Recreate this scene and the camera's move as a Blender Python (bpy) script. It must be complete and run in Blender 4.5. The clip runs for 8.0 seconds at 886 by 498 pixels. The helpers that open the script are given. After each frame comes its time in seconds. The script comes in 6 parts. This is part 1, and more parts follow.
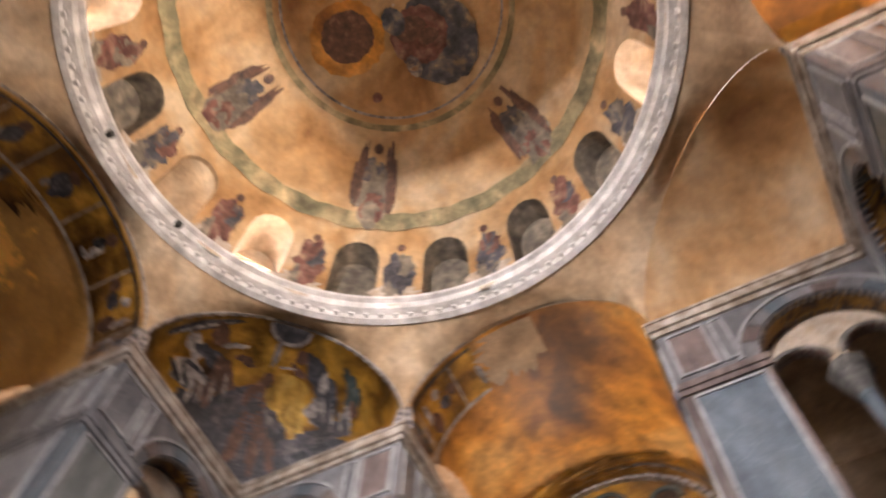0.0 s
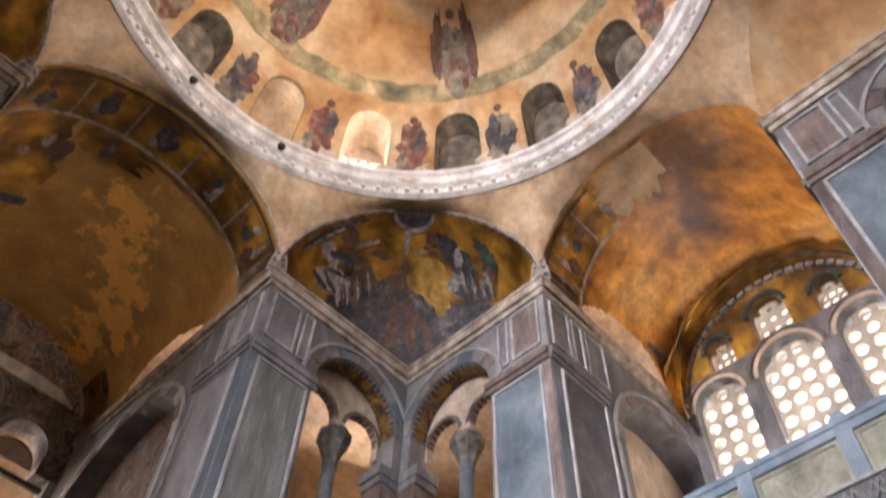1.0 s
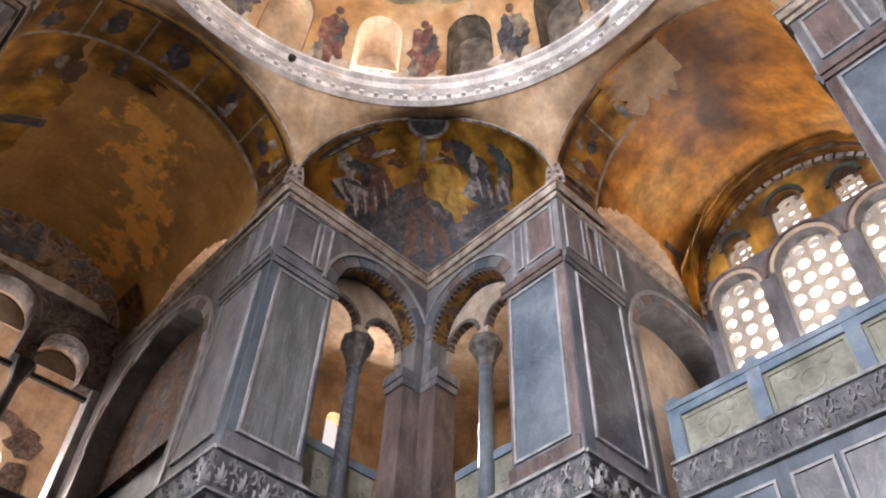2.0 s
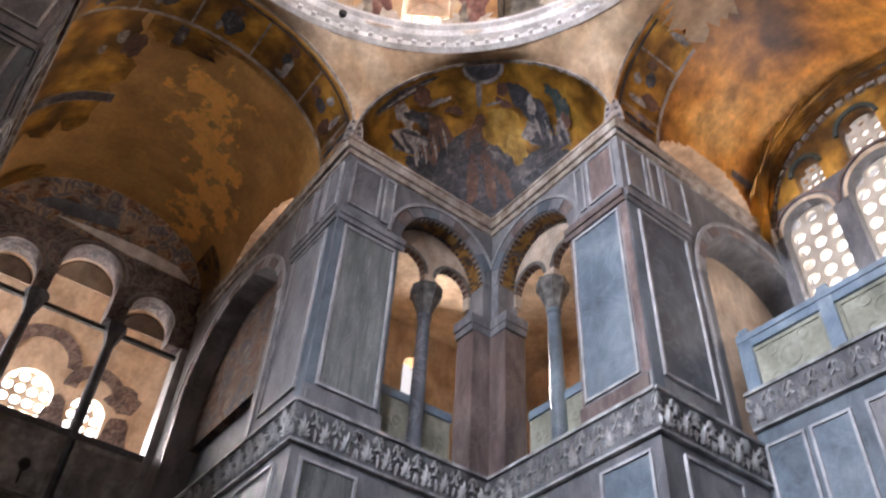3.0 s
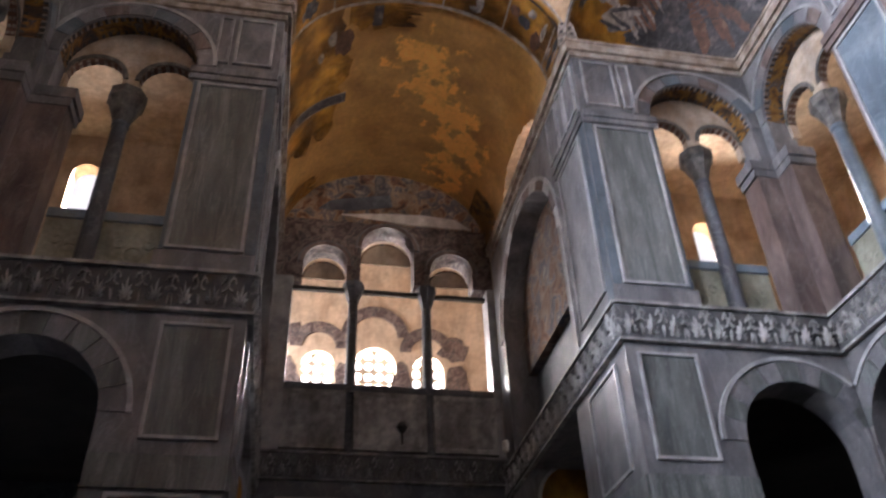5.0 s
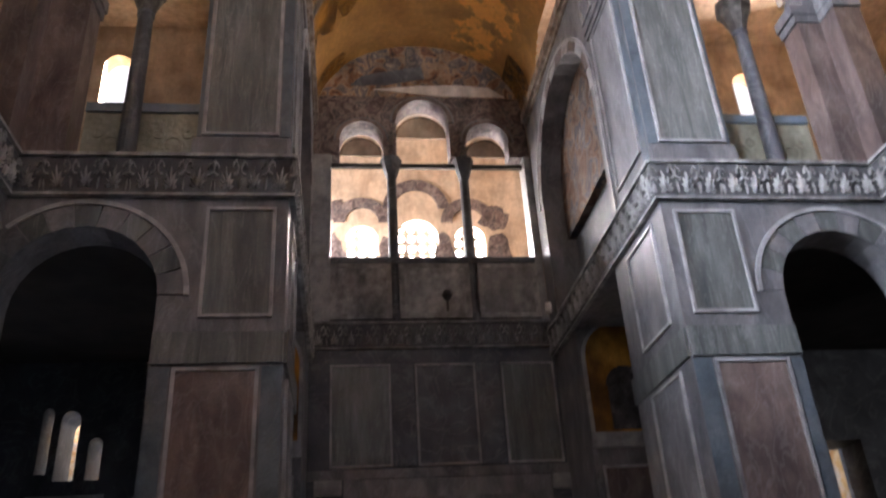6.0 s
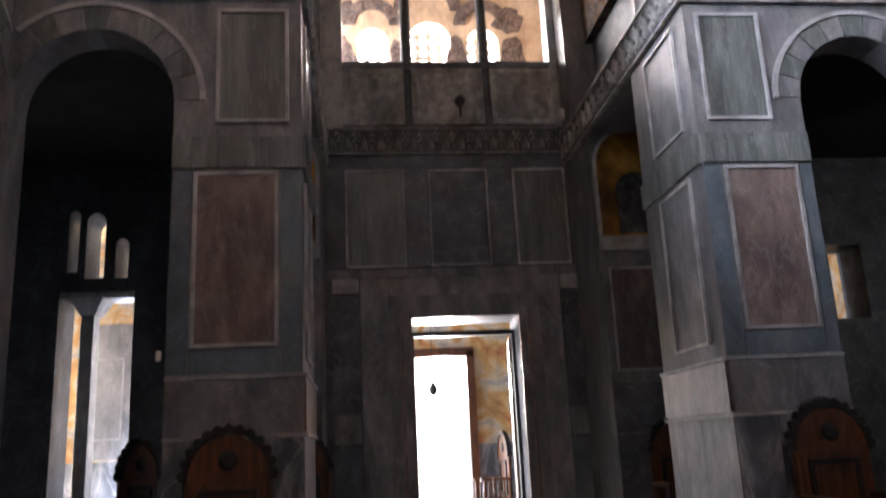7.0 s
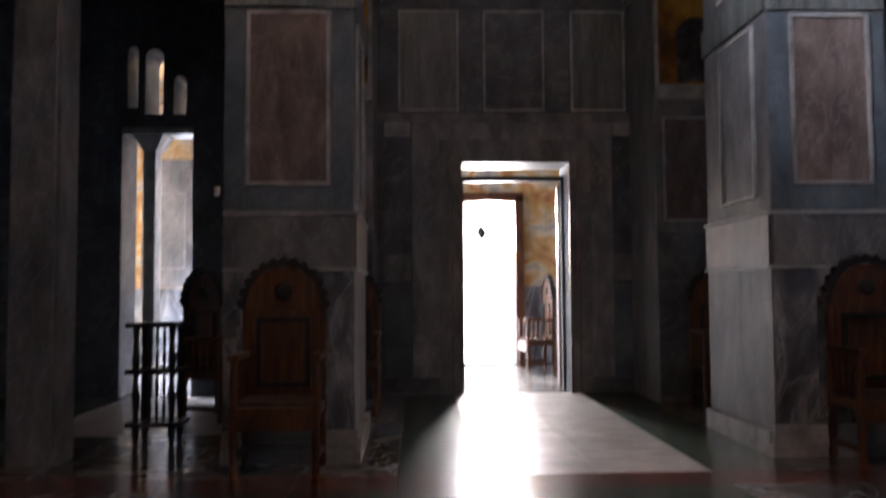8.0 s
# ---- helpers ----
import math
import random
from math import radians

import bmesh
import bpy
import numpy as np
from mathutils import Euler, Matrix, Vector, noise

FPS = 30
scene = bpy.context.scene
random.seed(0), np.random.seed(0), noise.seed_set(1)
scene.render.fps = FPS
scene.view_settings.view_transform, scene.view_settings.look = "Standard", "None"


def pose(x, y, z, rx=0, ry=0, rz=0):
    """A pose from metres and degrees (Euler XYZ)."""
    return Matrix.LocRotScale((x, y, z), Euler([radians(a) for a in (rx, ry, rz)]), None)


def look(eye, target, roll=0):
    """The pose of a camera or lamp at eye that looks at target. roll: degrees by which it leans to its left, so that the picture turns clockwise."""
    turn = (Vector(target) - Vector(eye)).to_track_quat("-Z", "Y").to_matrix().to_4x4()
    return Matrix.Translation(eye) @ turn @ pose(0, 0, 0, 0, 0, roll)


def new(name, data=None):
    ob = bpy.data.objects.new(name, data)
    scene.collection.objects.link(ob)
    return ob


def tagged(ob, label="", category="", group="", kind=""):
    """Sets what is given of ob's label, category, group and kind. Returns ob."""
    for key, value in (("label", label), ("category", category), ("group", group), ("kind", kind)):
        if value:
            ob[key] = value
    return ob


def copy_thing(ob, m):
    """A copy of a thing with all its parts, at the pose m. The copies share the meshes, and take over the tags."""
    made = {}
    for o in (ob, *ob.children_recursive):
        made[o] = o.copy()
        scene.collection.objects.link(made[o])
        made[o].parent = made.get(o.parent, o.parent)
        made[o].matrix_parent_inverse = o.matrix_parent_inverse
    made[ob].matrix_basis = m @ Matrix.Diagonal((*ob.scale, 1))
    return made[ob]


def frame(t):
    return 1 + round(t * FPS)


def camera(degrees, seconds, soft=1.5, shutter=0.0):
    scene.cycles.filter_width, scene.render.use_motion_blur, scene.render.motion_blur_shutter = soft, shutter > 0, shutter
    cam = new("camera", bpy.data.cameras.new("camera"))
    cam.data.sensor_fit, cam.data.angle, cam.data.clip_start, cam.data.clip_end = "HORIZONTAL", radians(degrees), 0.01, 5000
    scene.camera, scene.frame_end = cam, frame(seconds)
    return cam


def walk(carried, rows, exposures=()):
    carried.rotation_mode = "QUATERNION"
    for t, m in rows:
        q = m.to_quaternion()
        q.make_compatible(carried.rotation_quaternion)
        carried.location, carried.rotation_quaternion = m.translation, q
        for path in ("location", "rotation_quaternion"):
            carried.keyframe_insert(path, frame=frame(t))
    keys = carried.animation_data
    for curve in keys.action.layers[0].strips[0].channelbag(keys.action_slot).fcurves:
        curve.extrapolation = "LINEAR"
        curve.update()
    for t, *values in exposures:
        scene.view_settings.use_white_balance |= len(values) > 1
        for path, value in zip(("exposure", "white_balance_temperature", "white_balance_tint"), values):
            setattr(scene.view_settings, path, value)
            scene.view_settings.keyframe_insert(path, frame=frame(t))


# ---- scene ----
cam = camera(56.9, 8.0, 2.0, 0.5)
PATH = [
    (0, (-1.284, -1.8, 1.823), (-0.569, -1.411, 3.65), 2.6),
    (0.5, (-1.278, -1.966, 1.821), (-0.647, -1.316, 3.605), 3.6),
    (1, (-1.268, -2.123, 1.819), (-0.478, -1.303, 3.464), 2.7),
    (1.5, (-1.265, -2.267, 1.816), (-0.402, -1.335, 3.361), 2.6),
    (1.7, (-1.264, -2.32, 1.815), (-0.374, -1.353, 3.323), 2.3),
    (2.8, (-1.271, -2.57, 1.798), (-0.451, -1.437, 3.227), 4.2),
    (3, (-1.291, -2.599, 1.796), (-0.47, -1.403, 3.173), 4.1),
    (3.5, (-1.39, -2.641, 1.784), (-0.595, -1.394, 3.129), 2.6),
    (4, (-1.516, -2.675, 1.764), (-0.848, -1.273, 3.023), 1.7),
    (4.5, (-1.608, -2.725, 1.743), (-1.094, -1.215, 2.95), 0.4),
    (4.7, (-1.622, -2.751, 1.737), (-1.203, -1.219, 2.953), -1.1),
    (5.8, (-1.581, -2.912, 1.661), (-1.334, -1.177, 2.625), -2.6),
    (6, (-1.585, -2.937, 1.653), (-1.348, -1.175, 2.57), -3.6),
    (6.5, (-1.624, -3.0, 1.626), (-1.441, -1.136, 2.329), -5.1),
    (7, (-1.656, -3.067, 1.6), (-1.447, -1.136, 2.078), -2.8),
    (7.5, (-1.65, -3.143, 1.585), (-1.47, -1.179, 1.914), -1.6),
    (8, (-1.603, -3.246, 1.571), (-1.531, -1.251, 1.678), -0.4),
]
EXPOSURES = [(0, -0.1, 7500, 23), (1.0, -0.1, 7050, 22), (1.5, -0.1, 6900, 21), (3.0, -0.02, 6300, 20), (4.5, 0.0, 6150, 20), (6.0, 0.65, 6150, 19), (7.0, 0.75, 6250, 18), (8.0, 0.4, 6250, 19)]
walk(cam, [(t, look(eye, target, roll)) for t, eye, target, roll in PATH], EXPOSURES)

# ---- plan, metres: x to the north, y to the west, z up; dome over (XC, YC) ----
XC, YC = -0.04, 0.12
XN, XS, YW, YE = 4.5, -4.95, 4.5, -4.4          # inner faces of the square nave
WN, WS = 1.85, -2.17                            # sides of the west and east arms
NW_, NE_ = 1.85, -1.75                          # sides of the north and south arms
YWALL = 9.6                                     # west wall
XWIN = 8.0                                      # window wall of the north arm
FRIEZE0, FRIEZE1 = 6.12, 6.62
CORN0, CORN1 = 10.78, 11.08
RISE = 1.72                                     # rise of the great arches

# ---- world and light ----
world = bpy.data.worlds.new("sky")
scene.world = world
world.use_nodes = True
wn = world.node_tree.nodes
sky = wn.new("ShaderNodeTexSky")
sky.sky_type = "NISHITA"
sky.sun_disc = False
sky.sun_elevation = radians(40)
sky.sun_rotation = radians(250)
world.node_tree.links.new(sky.outputs[0], wn["Background"].inputs[0])
wn["Background"].inputs[1].default_value = 0.1


def window_light(name, eye, target, sx, sy, power, color):
    data = bpy.data.lights.new(name, "AREA")
    data.shape, data.size, data.size_y, data.energy, data.color = "RECTANGLE", sx, sy, power, color
    ob = new(name, data)
    ob.matrix_world = look(eye, target)
    return ob


COOL, NEUTRAL, WARM = (0.84, 0.91, 1.0), (1.0, 0.95, 0.88), (1.0, 0.88, 0.72)
window_light("east_window_light", (-0.1, -12.6, 7.6), (-0.1, 6.0, 12.6), 3.4, 1.0, 4600, NEUTRAL)
window_light("south_window_light", (-9.7, 0.05, 10.2), (-1.3, 0.3, 0.2), 3.4, 0.8, 7800, COOL)
# Unseen lamp added to brighten the east faces of the northwest piers.
window_light("southeast_fill_light", (-10.0, -8.6, 9.7), (2.2, 4.5, 8.2), 1.3, 1.7, 3600, COOL)
window_light("north_window_light", (8.6, 0.05, 10.2), (5.0, 0.05, 12.6), 3.4, 3.0, 270, NEUTRAL)
window_light("west_gallery_light", (0, 14.7, 10.2), (0, 9.0, 8.8), 3.4, 2.4, 2600, NEUTRAL)
# Unseen lamp added to light the gallery room from its south side.
window_light("gallery_room_unseen_light", (-3.5, 12.4, 9.7), (3.0, 12.6, 9.0), 1.9, 2.2, 330, NEUTRAL)
window_light("narthex_door_light", (0.1, 14.9, 3.0), (0.1, 6.8, 0.0), 0.4, 1.0, 640, NEUTRAL)
window_light("narthex_south_light", (-8.15, 12.2, 2.4), (-4.3, 8.2, 0.2), 1.5, 3.2, 1500, COOL)
window_light("gallery_north_light", (6.6, 10.0, 11.75), (5.0, 5.8, 7.0), 0.5, 1.0, 900, WARM)
window_light("gallery_south_light", (-5.8, 10.0, 11.85), (-5.6, 5.8, 7.0), 0.5, 1.0, 210, WARM)
# Unseen lamp; a north aisle window is only assumed, to light the gold wall.
window_light("aisle_unseen_light", (9.5, 2.9, 4.5), (6.0, 5.2, 5.5), 0.8, 1.6, 32, NEUTRAL)
window_light("clerestory_light", (WN + 0.75, 7.15, 11.35), (-1.0, 7.1, 12.4), 1.9, 0.45, 60, WARM)
# South side is unseen: this lamp is added to mirror the north one.
window_light("clerestory_light", (WS - 0.75, 7.15, 11.35), (1.0, 7.1, 12.4), 1.9, 0.45, 45, WARM)
window_light("clerestory_light", (6.5, NW_ + 0.75, 11.35), (6.4, -0.6, 12.5), 1.9, 0.45, 50, WARM)
WINANGLE, LIT = radians(56), (0, 3, 7, 11)
for k in LIT:
    a = WINANGLE + 2 * math.pi * k / 16
    window_light("dome_window_light", (XC + 5.05 * math.cos(a), YC + 5.05 * math.sin(a), 13.6), (XC, YC, 14.6), 0.7, 1.1, 190, NEUTRAL)


# ---- materials ----
def material(name, stops, scale=2.0, rough=0.5, metal=0.0, bump=0.15, detail=6.0, distort=0.0, vein=None, grain=40.0, stretch=(1, 1, 1), spread=0.0, stain=0.25, spots=None):
    """Noise between colour stops (position, r, g, b); vein: (colour, scale, amount); spread: change from piece to piece; stain: large worn areas; spots: (colour, centres, radius)."""
    m = bpy.data.materials.new(name)
    m.use_nodes = True
    n, l = m.node_tree.nodes, m.node_tree.links
    b = n["Principled BSDF"]
    b.inputs["Roughness"].default_value, b.inputs["Metallic"].default_value = rough, metal
    co = n.new("ShaderNodeTexCoord")
    mp = n.new("ShaderNodeMapping")
    mp.inputs["Scale"].default_value = stretch
    info = n.new("ShaderNodeObjectInfo")
    add = n.new("ShaderNodeVectorMath")
    add.operation = "MULTIPLY_ADD"
    add.inputs[1].default_value = (7, 13, 5)
    l.new(info.outputs["Random"], add.inputs[0])
    l.new(co.outputs["Object"], add.inputs[2])
    l.new(add.outputs[0], mp.inputs[0])
    big = n.new("ShaderNodeTexNoise")
    big.inputs["Scale"].default_value, big.inputs["Detail"].default_value, big.inputs["Distortion"].default_value = scale, detail, distort
    l.new(mp.outputs[0], big.inputs["Vector"])
    ramp = n.new("ShaderNodeValToRGB")
    e = ramp.color_ramp.elements
    while len(e) < len(stops):
        e.new(0.5)
    for k, (p, r, g, bl) in enumerate(stops):
        e[k].position, e[k].color = p, (r, g, bl, 1)
    l.new(big.outputs[0], ramp.inputs[0])
    col = ramp.outputs[0]
    if vein:
        vc, vs, va = vein
        v = n.new("ShaderNodeTexNoise")
        v.inputs["Scale"].default_value, v.inputs["Detail"].default_value, v.inputs["Distortion"].default_value = vs, 8, 1.6
        l.new(mp.outputs[0], v.inputs["Vector"])
        vr = n.new("ShaderNodeValToRGB")
        ve = vr.color_ramp.elements
        ve[0].position, ve[0].color = 0.47, (0, 0, 0, 1)
        ve[1].position, ve[1].color = 0.5, (va, va, va, 1)
        k = ve.new(0.53)
        k.color = (0, 0, 0, 1)
        l.new(v.outputs[0], vr.inputs[0])
        mx = n.new("ShaderNodeMix")
        mx.data_type = "RGBA"
        l.new(vr.outputs[0], mx.inputs[0])
        l.new(col, mx.inputs[6])
        mx.inputs[7].default_value = (*vc, 1)
        col = mx.outputs[2]
    if spots:
        sc, centres, radius = spots
        near = None
        for p in centres:
            dist = n.new("ShaderNodeVectorMath")
            dist.operation = "DISTANCE"
            dist.inputs[1].default_value = p
            l.new(co.outputs["Object"], dist.inputs[0])
            if near is None:
                near = dist.outputs["Value"]
            else:
                mn = n.new("ShaderNodeMath")
                mn.operation = "MINIMUM"
                l.new(near, mn.inputs[0])
                l.new(dist.outputs["Value"], mn.inputs[1])
                near = mn.outputs[0]
        fl = n.new("ShaderNodeTexNoise")
        fl.inputs["Scale"].default_value, fl.inputs["Detail"].default_value, fl.inputs["Roughness"].default_value = 2.6, 8, 0.62
        l.new(co.outputs["Object"], fl.inputs["Vector"])
        sm = n.new("ShaderNodeMath")
        sm.operation = "MULTIPLY_ADD"
        sm.inputs[1].default_value = -0.26 / radius
        l.new(near, sm.inputs[0])
        l.new(fl.outputs[0], sm.inputs[2])
        edge = n.new("ShaderNodeMapRange")
        edge.inputs[1].default_value, edge.inputs[2].default_value = 0.33, 0.39
        l.new(sm.outputs[0], edge.inputs[0])
        mx = n.new("ShaderNodeMix")
        mx.data_type = "RGBA"
        l.new(edge.outputs[0], mx.inputs[0])
        l.new(col, mx.inputs[6])
        mx.inputs[7].default_value = (*sc, 1)
        col = mx.outputs[2]
    fine = n.new("ShaderNodeTexNoise")
    fine.inputs["Scale"].default_value, fine.inputs["Detail"].default_value = grain, 4
    l.new(co.outputs["Object"], fine.inputs["Vector"])
    hsv = n.new("ShaderNodeHueSaturation")
    mr = n.new("ShaderNodeMapRange")
    mr.inputs[3].default_value, mr.inputs[4].default_value = 0.72, 1.28
    l.new(fine.outputs[0], mr.inputs[0])
    val = mr.outputs[0]
    if spread:
        sp = n.new("ShaderNodeMapRange")
        sp.inputs[3].default_value, sp.inputs[4].default_value = 1 - spread, 1 + spread
        l.new(info.outputs["Random"], sp.inputs[0])
        mu = n.new("ShaderNodeMath")
        mu.operation = "MULTIPLY"
        l.new(val, mu.inputs[0])
        l.new(sp.outputs[0], mu.inputs[1])
        val = mu.outputs[0]
    if stain:
        sn = n.new("ShaderNodeTexNoise")
        sn.inputs["Scale"].default_value, sn.inputs["Detail"].default_value, sn.inputs["Roughness"].default_value = 1.7, 7, 0.65
        sm2 = n.new("ShaderNodeMapping")
        sm2.inputs["Scale"].default_value = (1.6, 1.6, 0.7)
        l.new(co.outputs["Object"], sm2.inputs[0])
        l.new(sm2.outputs[0], sn.inputs["Vector"])
        sr = n.new("ShaderNodeMapRange")
        sr.inputs[1].default_value, sr.inputs[2].default_value = 0.34, 0.66
        sr.inputs[3].default_value, sr.inputs[4].default_value = 1 - 1.3 * stain, 1 + 0.8 * stain
        l.new(sn.outputs[0], sr.inputs[0])
        mu2 = n.new("ShaderNodeMath")
        mu2.operation = "MULTIPLY"
        l.new(val, mu2.inputs[0])
        l.new(sr.outputs[0], mu2.inputs[1])
        val = mu2.outputs[0]
    l.new(val, hsv.inputs["Value"])
    l.new(col, hsv.inputs["Color"])
    l.new(hsv.outputs[0], b.inputs["Base Color"])
    if bump:
        bp = n.new("ShaderNodeBump")
        bp.inputs["Strength"].default_value, bp.inputs["Distance"].default_value = bump, 0.02
        l.new(fine.outputs[0], bp.inputs["Height"])
        l.new(bp.outputs[0], b.inputs["Normal"])
    return m


GREY = material("grey_marble", [(0.26, 0.083, 0.085, 0.095), (0.42, 0.137, 0.138, 0.147), (0.56, 0.191, 0.188, 0.194), (0.72, 0.254, 0.247, 0.245)], 2.2, 0.46, distort=0.5, vein=((0.42, 0.43, 0.45), 2.0, 0.2), stretch=(1.6, 1.6, 0.7), spread=0.22, detail=9, stain=0.2)
BLUE = material("blue_grey_marble", [(0.28, 0.062, 0.083, 0.104), (0.5, 0.109, 0.138, 0.163), (0.72, 0.169, 0.197, 0.217)], 1.7, 0.4, distort=0.8, vein=((0.22, 0.26, 0.28), 1.4, 0.22), spread=0.22, detail=9, stain=0.2)
BLUERAIL = material("blue_grey_rail_stone", [(0.3, 0.12, 0.17, 0.225), (0.5, 0.18, 0.24, 0.30), (0.72, 0.25, 0.31, 0.36)], 2.4, 0.4, distort=0.5, bump=0.1, spread=0.12, stain=0.2)
GREEN = material("green_marble", [(0.3, 0.065, 0.075, 0.074), (0.5, 0.115, 0.125, 0.12), (0.75, 0.185, 0.195, 0.188)], 2.6, 0.36, distort=0.5, vein=((0.34, 0.36, 0.35), 2.4, 0.25), stretch=(3.2, 3.2, 0.35), spread=0.2, detail=9, stain=0.22)
PURPLE = material("purple_marble", [(0.28, 0.08, 0.058, 0.054), (0.5, 0.155, 0.113, 0.103), (0.75, 0.258, 0.203, 0.178)], 2.8, 0.38, distort=0.5, vein=((0.38, 0.35, 0.35), 2.4, 0.22), stretch=(1.6, 1.6, 0.6), spread=0.22, detail=9, stain=0.25)
WHITE = material("pale_marble_trim", [(0.3, 0.24, 0.24, 0.248), (0.5, 0.36, 0.36, 0.364), (0.75, 0.48, 0.476, 0.472)], 5.0, 0.42, spread=0.15, stain=0.25, detail=9)
DARK = material("dark_marble", [(0.3, 0.052, 0.056, 0.068), (0.6, 0.102, 0.114, 0.131), (0.8, 0.181, 0.186, 0.204)], 2.0, 0.5, vein=((0.3, 0.31, 0.33), 1.6, 0.3), spread=0.15)
DADO = material("veined_dado_marble", [(0.3, 0.072, 0.08, 0.1), (0.5, 0.16, 0.172, 0.2), (0.62, 0.32, 0.328, 0.344), (0.7, 0.16, 0.176, 0.208)], 1.5, 0.25, distort=1.4, vein=((0.6, 0.6, 0.6), 1.3, 0.35), stretch=(1.5, 1.5, 0.6), spread=0.15, detail=9)
CARVED = material("carved_stone", [(0.3, 0.208, 0.204, 0.2), (0.5, 0.336, 0.332, 0.324), (0.75, 0.496, 0.488, 0.472)], 7.0, 0.7, bump=0.5, spread=0.25, stain=0.4)
RECESS = material("dark_frieze_ground", [(0.3, 0.075, 0.075, 0.08), (0.7, 0.16, 0.16, 0.165)], 6.0, 0.8)
CORNICE = material("weathered_cornice_stone", [(0.3, 0.20, 0.15, 0.11), (0.5, 0.38, 0.31, 0.25), (0.75, 0.56, 0.51, 0.45)], 6.0, 0.75, bump=0.5, detail=9)
PLASTER = material("tan_plaster", [(0.25, 0.30, 0.175, 0.09), (0.5, 0.47, 0.32, 0.19), (0.75, 0.58, 0.45, 0.31)], 1.0, 0.8, distort=0.6, bump=0.25, grain=12, detail=9)
DOMEP = material("dome_fresco_plaster", [(0.28, 0.22, 0.095, 0.035), (0.40, 0.42, 0.22, 0.085), (0.52, 0.53, 0.33, 0.165), (0.66, 0.60, 0.45, 0.285)], 0.75, 0.85, distort=0.5, bump=0.4, grain=7, detail=13, stain=0.16)
RINGM = material("white_ring_marble", [(0.3, 0.60, 0.55, 0.50), (0.6, 0.78, 0.74, 0.70), (0.8, 0.86, 0.83, 0.80)], 4.0, 0.6, bump=0.4, grain=25)
GOLD = material("gold_mosaic", [(0.28, 0.05, 0.02, 0.006), (0.44, 0.18, 0.08, 0.012), (0.58, 0.46, 0.225, 0.032), (0.72, 0.68, 0.365, 0.06)], 1.5, 0.32, metal=0.45, bump=0.6, grain=70, stain=0.45)
VAULTW = material("browned_vault_plaster", [(0.3, 0.381, 0.19, 0.058), (0.45, 0.532, 0.285, 0.082), (0.58, 0.633, 0.348, 0.108), (0.72, 0.71, 0.418, 0.146)], 0.9, 0.36, distort=0.35, bump=0.25, grain=12, detail=9, stain=0.12, spots=((1.0, 0.52, 0.12), ((0.1, 6.5, 12.68), (0.35, 7.3, 12.64), (0.75, 7.7, 12.5), (1.1, 8.2, 12.33), (0.95, 9.0, 12.4)), 0.72))
VAULTN = material("orange_vault_plaster", [(0.30, 0.13, 0.05, 0.014), (0.42, 0.36, 0.14, 0.028), (0.52, 0.66, 0.28, 0.05), (0.64, 0.74, 0.40, 0.13)], 0.62, 0.42, distort=0.3, bump=0.3, grain=12, detail=13, stain=0.4)
BANDMOSAIC = material("figured_gold_mosaic", [(0.32, 0.02, 0.02, 0.026), (0.43, 0.09, 0.045, 0.02), (0.49, 0.22, 0.105, 0.018), (0.56, 0.36, 0.19, 0.035), (0.63, 0.08, 0.07, 0.075), (0.73, 0.34, 0.29, 0.24)], 3.6, 0.4, metal=0.25, distort=1.1, bump=0.6, grain=70, detail=9)
FRESCO = material("worn_fresco", [(0.3, 0.07, 0.045, 0.04), (0.42, 0.24, 0.12, 0.06), (0.5, 0.38, 0.28, 0.19), (0.58, 0.11, 0.10, 0.115), (0.7, 0.44, 0.36, 0.28)], 3.4, 0.8, distort=1.2, bump=0.2, detail=10, stain=0.4)
ARCADE = material("dark_arcade_fresco", [(0.3, 0.04, 0.03, 0.03), (0.46, 0.12, 0.085, 0.08), (0.55, 0.22, 0.175, 0.155), (0.62, 0.06, 0.052, 0.055), (0.74, 0.24, 0.20, 0.18)], 5.5, 0.8, distort=1.0, bump=0.2, detail=10, stain=0.4)
OLDFRESCO = material("dark_brown_fresco", [(0.3, 0.035, 0.025, 0.022), (0.42, 0.13, 0.06, 0.03), (0.5, 0.20, 0.14, 0.10), (0.57, 0.05, 0.05, 0.065), (0.68, 0.26, 0.21, 0.18)], 2.6, 0.85, distort=1.3, bump=0.2, detail=9, stain=0.35)
CAPST = material("dark_capital_stone", [(0.3, 0.06, 0.055, 0.05), (0.55, 0.15, 0.14, 0.125), (0.8, 0.30, 0.28, 0.25)], 9.0, 0.7, bump=0.6, stain=0.4)
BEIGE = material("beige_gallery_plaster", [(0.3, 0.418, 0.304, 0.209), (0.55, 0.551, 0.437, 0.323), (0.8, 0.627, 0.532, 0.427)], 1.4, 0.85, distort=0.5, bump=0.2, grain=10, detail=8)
# Near black: the darkness of the unlit aisles is put into the colour.
DARKWALL = material("aisle_shade_black", [(0.3, 0.015, 0.013, 0.012), (0.6, 0.036, 0.03, 0.027), (0.8, 0.06, 0.051, 0.042)], 1.5, 0.8)
WOOD = material("carved_brown_wood", [(0.3, 0.049, 0.015, 0.006), (0.55, 0.119, 0.041, 0.014), (0.75, 0.196, 0.077, 0.028)], 3.0, 0.35, stretch=(6, 6, 0.8), bump=0.3, spread=0.12)
BLACKWOOD = material("black_turned_wood", [(0.3, 0.008, 0.007, 0.006), (0.7, 0.025, 0.02, 0.018)], 4.0, 0.4)
CUSHION = material("dull_cushion_cloth", [(0.3, 0.05, 0.035, 0.03), (0.7, 0.11, 0.08, 0.065)], 8.0, 0.95)
